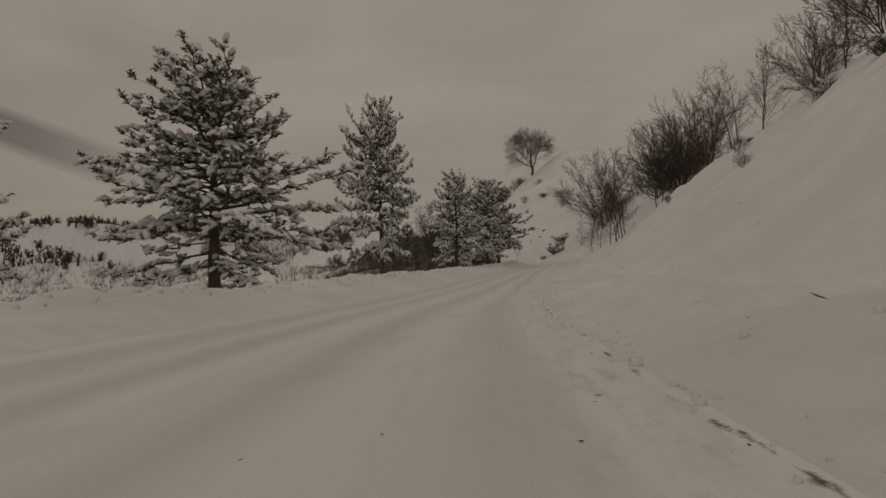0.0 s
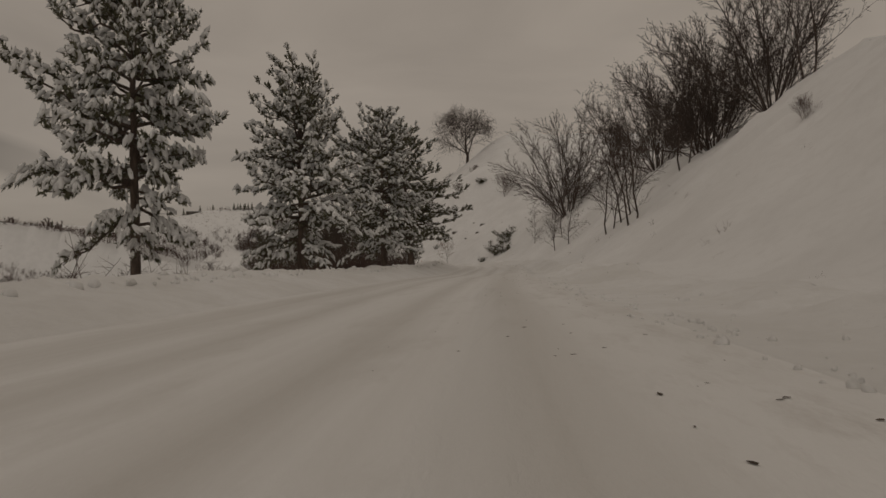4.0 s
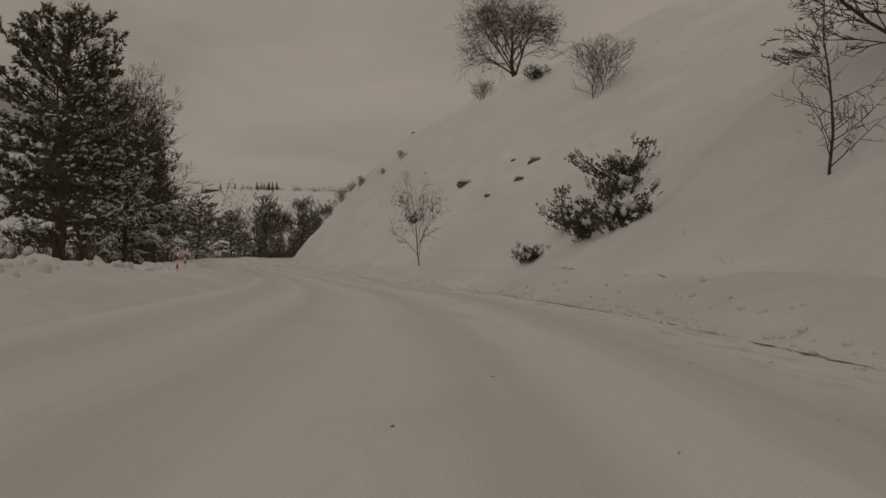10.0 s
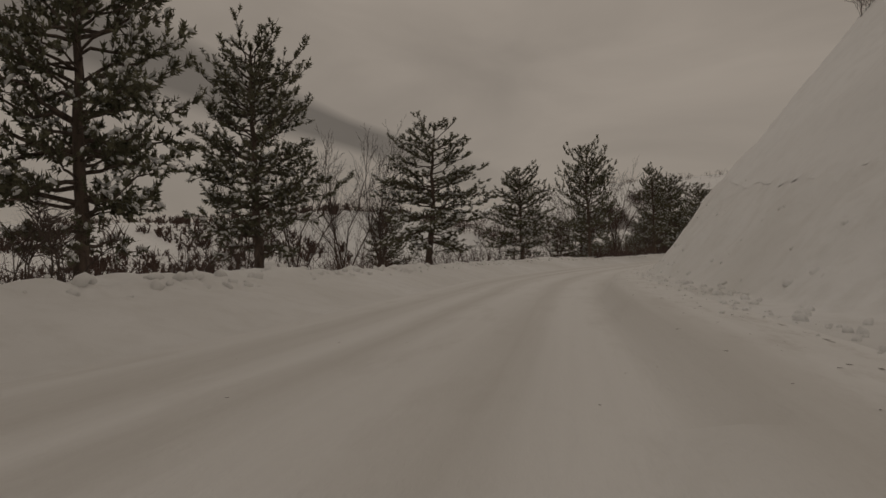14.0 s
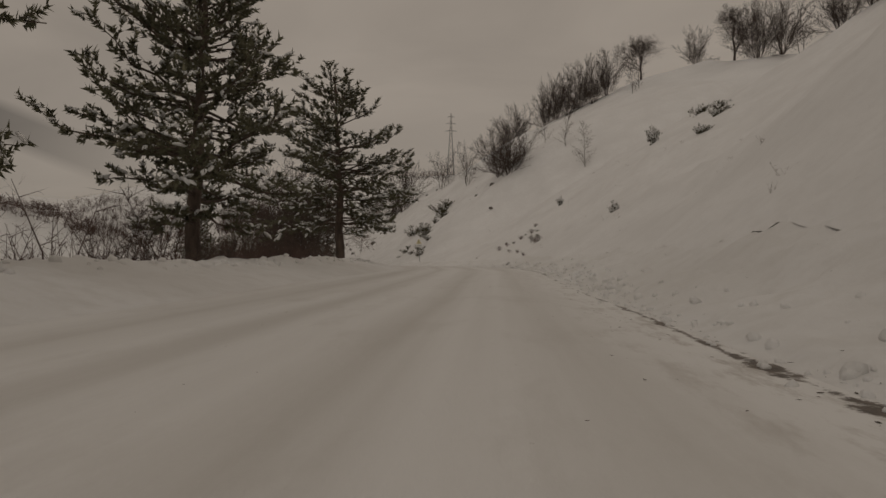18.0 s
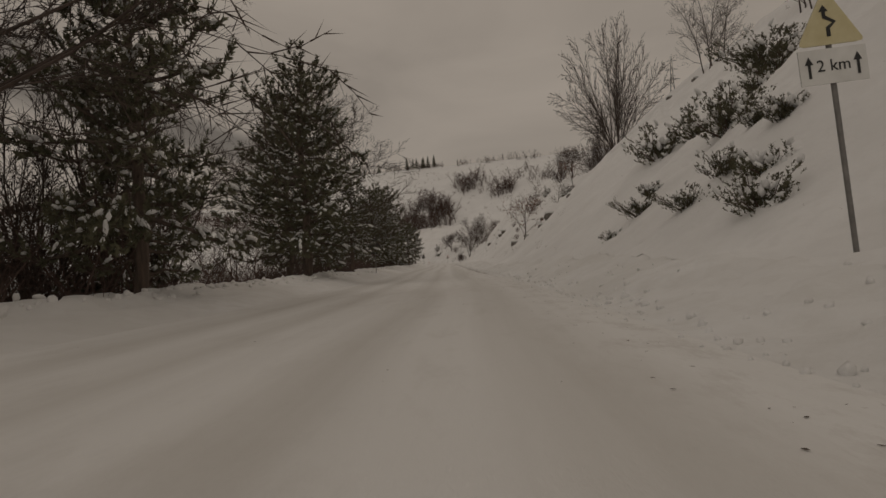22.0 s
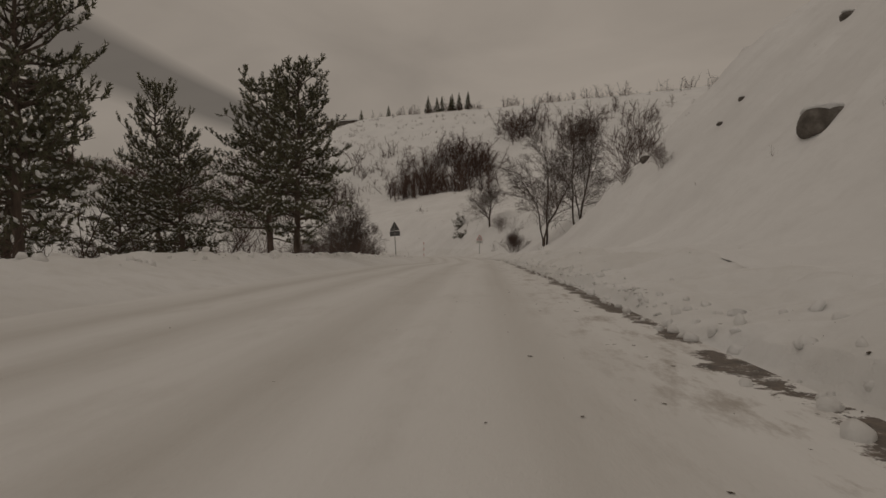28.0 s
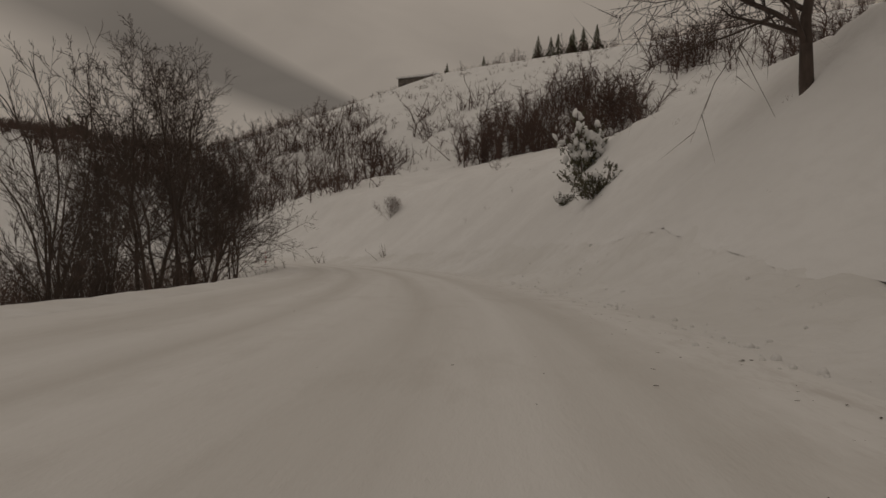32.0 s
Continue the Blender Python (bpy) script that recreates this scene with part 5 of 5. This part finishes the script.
def wear(s):
    return np.interp(s, [w[0] for w in WORN], [w[1] for w in WORN])


clods = [(s, edges(s)[1] + rng.normal(0.06, 0.12), rng.uniform(0.014, 0.050) * (1.6 if rng.rand() < 0.06 else 1) * (0.5 + 0.5 * wear(s))) for s in rng.uniform(18, 570, 4200)]
scatter("snow_clods", clods, BANK, "broken snow clods along the ploughed edge", "snow clods", False, 1)
lumps = [(s, edges(s)[0] - 1.5 - abs(rng.normal(0, 0.5)), rng.uniform(0.03, 0.11)) for s in rng.uniform(18, 570, 2600)]
lumps += [(s, edges(s)[1] + 0.5 + abs(rng.normal(0, 0.9)), rng.uniform(0.015, 0.045)) for s in rng.uniform(18, 570, 900)]
lumps += [(s, edges(s)[1] + 0.15 + abs(rng.normal(0, 0.45)), rng.uniform(0.03, 0.10)) for s in rng.uniform(262, 312, 320)]
lumps += [(s, edges(s)[1] + 0.12 + abs(rng.normal(0, 0.35)), rng.uniform(0.02, 0.065)) for s in rng.uniform(110, 510, 1500)]
scatter("snow_lumps", lumps, BANK, "ploughed snow lumps along the crest of the bank", "snow lumps", False, 2)
bits = [(s, edges(s)[1] - 0.12 - abs(rng.normal(0, 0.5)), rng.uniform(0.004, 0.018)) for s in rng.uniform(18, 570, 2400)]
bits += [(s, rng.normal(rng.choice([-0.1, 0.9, -2.6]), 0.5), rng.uniform(0.004, 0.013)) for s in rng.uniform(18, 570, 1300)]
bits += [(s, edges(s)[1] + rng.uniform(-0.02, 0.35), rng.uniform(0.006, 0.028) * wear(s)) for s in rng.uniform(18, 570, 2600)]
bits += [(s, edges(s)[1] + rng.uniform(0.2, 2.4), rng.uniform(0.004, 0.011)) for s in rng.uniform(18, 570, 1100)]
scatter("litter", bits, LITTER, "bark, twigs and frozen grit on the snow", "litter", True, 3)


# ---- road signs and poles ----
def prism(outline, depth, y0):
    """A flat plate in the x-z plane, its front towards -y."""
    bm = bmesh.new()
    front = [bm.verts.new((x, y0, z)) for x, z in outline]
    face = bm.faces.new(front)
    res = bmesh.ops.extrude_face_region(bm, geom=[face])
    bmesh.ops.translate(bm, vec=(0, depth, 0), verts=[g for g in res["geom"] if isinstance(g, bmesh.types.BMVert)])
    bmesh.ops.recalc_face_normals(bm, faces=bm.faces)
    return bm


def part(name, bm, mat, parent, label=""):
    me = bpy.data.meshes.new(name)
    bm.to_mesh(me)
    bm.free()
    me.materials.append(mat)
    ob = new(name, me)
    ob.parent = parent
    return tagged(ob, label) if label else ob


def rounded_triangle(side, z0, r, inset=0.0):
    h = side * math.sqrt(3) / 2
    c = Vector((0, z0 + h / 3))
    pts = []
    for a in (90, 210, 330):
        far = side / math.sqrt(3) - inset * 2 - 2 * r
        centre = c + Vector((math.cos(radians(a)), math.sin(radians(a)))) * far
        for k in range(5):
            b = radians(a - 60 + 30 * k)
            pts.append(tuple(centre + Vector((math.cos(b), math.sin(b))) * r))
    return pts


def bar(x0, z0, x1, z1):
    return [(x0, z0), (x1, z0), (x1, z1), (x0, z1)]


def stroke(points, w):
    """An outline for a bent stroke of even width."""
    left, right = [], []
    for i, p in enumerate(points):
        a, b = Vector(points[max(i - 1, 0)]), Vector(points[min(i + 1, len(points) - 1)])
        n = Vector((-(b - a).y, (b - a).x)).normalized() * w / 2
        left.append(tuple(Vector(p) + n))
        right.append(tuple(Vector(p) - n))
    return left + right[::-1]


def lettering(text, size, x, y, z, mat, parent):
    cu = bpy.data.curves.new("lettering", 'FONT')
    cu.body, cu.size, cu.align_x, cu.align_y, cu.extrude = text, size, 'CENTER', 'CENTER', 0.002
    tmp = new("lettering_source", cu)
    me = bpy.data.meshes.new_from_object(tmp)
    bpy.data.objects.remove(tmp)
    me.materials.append(mat)
    ob = new("lettering", me)
    ob.parent = parent
    ob.matrix_basis = pose(x, y, z, 90, 0, 0)
    return ob


def road_sign(s, d, label, side, low, face, border, symbol, writing, yaw=0.0, lean=0.0, lower=None):
    """A warning triangle over a plate on a steel post, its face towards -y before turning."""
    x, y = at_road(s, d)
    t = thing("warning_sign", x, y, 0, label, "road sign", "warning signs")
    tx = np.array([np.interp(s, ALONG, TANG[:, 0]), np.interp(s, ALONG, TANG[:, 1])])
    t.matrix_world = pose(x, y, ground_z(x, y), 0, lean, math.degrees(math.atan2(-tx[0], tx[1])) + yaw)
    top = low + 0.42 + side * 0.866
    post = Soup()
    post.tube([(0, 0.035, -0.4), (0, 0.035, low), (0, 0.035, top - 0.12)], [0.03, 0.03, 0.03], 10)
    post.done("post", STEEL, t, "galvanised steel post")
    tri = part("triangle_plate", prism(rounded_triangle(side, low + 0.42, 0.05), 0.015, -0.015), border, t)
    part("field", prism(rounded_triangle(side, low + 0.42, 0.03, 0.0 if face is border else side * 0.085), 0.004, -0.021), face, tri)
    for k, pts in enumerate(symbol):
        part("pictogram", prism([(px * side, low + 0.42 + pz * side) for px, pz in pts], 0.003, -0.026), BLACK, tri)
    w = side * 0.5
    plate = part("plate", prism(bar(-w, low, w, low + 0.38), 0.012, -0.012), lower or face, t)
    part("back_cover", prism(rounded_triangle(side, low + 0.42, 0.05), 0.004, 0.002), SIGNBACK, t, "grey back")
    part("plate_back", prism(bar(-w, low, w, low + 0.38), 0.004, 0.002), SIGNBACK, plate)
    for z in (low + 0.19, low + 0.55):
        part("clamp", prism(bar(-0.28, z - 0.02, 0.28, z + 0.02), 0.02, 0.006), STEEL, t)
    for sx in (-0.36, 0.36):
        part("arrow", prism([(sx * side - 0.015, low + 0.07), (sx * side + 0.015, low + 0.07), (sx * side + 0.015, low + 0.22), (sx * side + 0.045, low + 0.22), (sx * side, low + 0.31), (sx * side - 0.045, low + 0.22), (sx * side - 0.015, low + 0.22)], 0.003, -0.017), BLACK, plate)
    if writing:
        lettering(writing, 0.25 * side, 0, -0.016, low + 0.19, BLACK, plate)
    else:
        for x0, x1 in ((-0.17, -0.05), (0.0, 0.06), (0.08, 0.19)):
            part("bar", prism(bar(x0 * side, low + 0.11, x1 * side, low + 0.26), 0.003, -0.017), BLACK, plate)
    snow = Soup()
    q = LUMP_V * [0.05, 0.03, 0.04]
    snow.add(q + [0, 0, top - 0.03], LUMP_F)
    snow.done("snow_cap", PAD, t, "snow on the tip")
    return t


BENDS = [stroke([(-0.02, 0.12), (-0.02, 0.25), (0.08, 0.33), (-0.06, 0.42), (-0.06, 0.52)], 0.06), [(-0.13, 0.50), (0.01, 0.50), (-0.06, 0.60)]]
DEER = [[(-0.17, 0.27), (-0.02, 0.22), (0.10, 0.12), (0.14, 0.13), (0.05, 0.26), (0.0, 0.34), (-0.03, 0.46), (-0.07, 0.46), (-0.06, 0.34), (-0.17, 0.31)], stroke([(-0.05, 0.30), (-0.12, 0.20), (-0.19, 0.19)], 0.03), stroke([(0.06, 0.20), (0.13, 0.20), (0.17, 0.24)], 0.03)]
road_sign(332.1, 4.15, "faded yellow double-bend warning sign on a steel post", 0.72, 1.84, YELLOW, YELLOW, BENDS, "2 km", 0, -4, WHITE)
road_sign(523.8, 3.25, "red-bordered deer warning sign on a post in the snow", 0.80, 1.29, WHITE, RED, DEER, "", 0, 1)
road_sign(375.0, -6.1, "warning sign seen from its dark grey back", 1.02, 1.48, WHITE, RED, BENDS, "", 170)
road_sign(494.3, -6.1, "tall warning sign seen from its grey back", 0.82, 1.55, WHITE, RED, DEER, "", 165, 3)


def snow_pole(s, d, tall, label):
    x, y = at_road(s, d)
    t = thing("snow_pole", x, y, ground_z(x, y), label, "snow pole", "snow poles")
    n = 6
    for k in range(n):
        sp = Soup()
        sp.tube([(0, 0, tall * k / n - (0.3 if k == 0 else 0)), (0, 0, tall * (k + 1) / n)], [0.028, 0.028], 8)
        sp.done("band", RED if k % 2 else WHITE, t)
    return t


snow_pole(509.0, -4.25, 1.7, "red and white banded snow pole at the road edge")
snow_pole(149.5, -5.0, 0.62, "short red and white marker post on the ploughed bank")
snow_pole(152.5, -5.3, 0.55, "short red and white marker post on the ploughed bank")
snow_pole(566.0, -5.4, 0.9, "short red and white snow pole deep in the snow")

# ---- farm building and power pylon on the far hill ----
hx, hy = -161.0, 646.0
hz = ground_z(hx, hy)
house = thing("farm_building", hx, hy, hz - 2.3, "low dark farm building with a snowy roof on the ridge", "building", turn=8)


def box(x0, x1, y0, y1, z0, z1):
    bm = bmesh.new()
    bmesh.ops.create_cube(bm, size=1.0, matrix=Matrix.Translation(((x0 + x1) / 2, (y0 + y1) / 2, (z0 + z1) / 2)) @ Matrix.Diagonal((x1 - x0, y1 - y0, z1 - z0, 1)))
    return bm


part("wall", box(-6.5, 6.5, -3, 3, -2.5, 3.8), ROCK, house)
roof = prism([(-6.8, 3.8), (6.8, 3.8), (6.6, 4.3), (-6.6, 4.3)], 7.4, -3.7)
part("roof", roof, PAD, house, "snow-covered roof")
for k in range(4):
    part("window", box(-5.2 + 3 * k, -4.2 + 3 * k, -3.06, -2.98, 1.0, 2.2), BLACK, house)
px, py = 17.8, 620.7
pylon = thing("power_pylon", px, py, ground_z(px, py), "grey steel lattice power pylon on the hill", "pylon")
TOP = 46.0
for sx in (-1, 1):
    for sy in (-1, 1):
        leg = Soup()
        leg.tube([(sx * 2.6, sy * 2.6, -1), (sx * 0.7, sy * 0.7, TOP * 0.72), (sx * 0.25, sy * 0.25, TOP)], [0.16, 0.13, 0.08], 5)
        leg.done("leg", STEEL, pylon)
brace = Soup()
for k in range(11):
    z0, z1 = TOP * k / 12, TOP * (k + 1) / 12
    r0, r1 = np.interp([z0, z1], [0, TOP * 0.72, TOP], [2.6, 0.7, 0.25])
    for a in range(4):
        c0, c1 = [(-1, -1), (1, -1), (1, 1), (-1, 1)][a], [(1, -1), (1, 1), (-1, 1), (-1, -1)][a]
        brace.tube([(c0[0] * r0, c0[1] * r0, z0), (c1[0] * r1, c1[1] * r1, z1)], [0.06, 0.06], 3)
        brace.tube([(c1[0] * r0, c1[1] * r0, z0), (c0[0] * r1, c0[1] * r1, z1)], [0.06, 0.06], 3)
tagged(brace.done("bracing", STEEL, pylon), kind="stuff")
for z, r in ((TOP * 0.76, 3.6), (TOP * 0.86, 3.0), (TOP * 0.95, 2.4)):
    arm = Soup()
    arm.tube([(-r, 0, z), (0, 0, z + 0.7), (r, 0, z)], [0.07, 0.12, 0.07], 4)
    arm.tube([(-r, 0, z), (r, 0, z)], [0.07, 0.07], 4)
    arm.done("crossarm", STEEL, pylon)
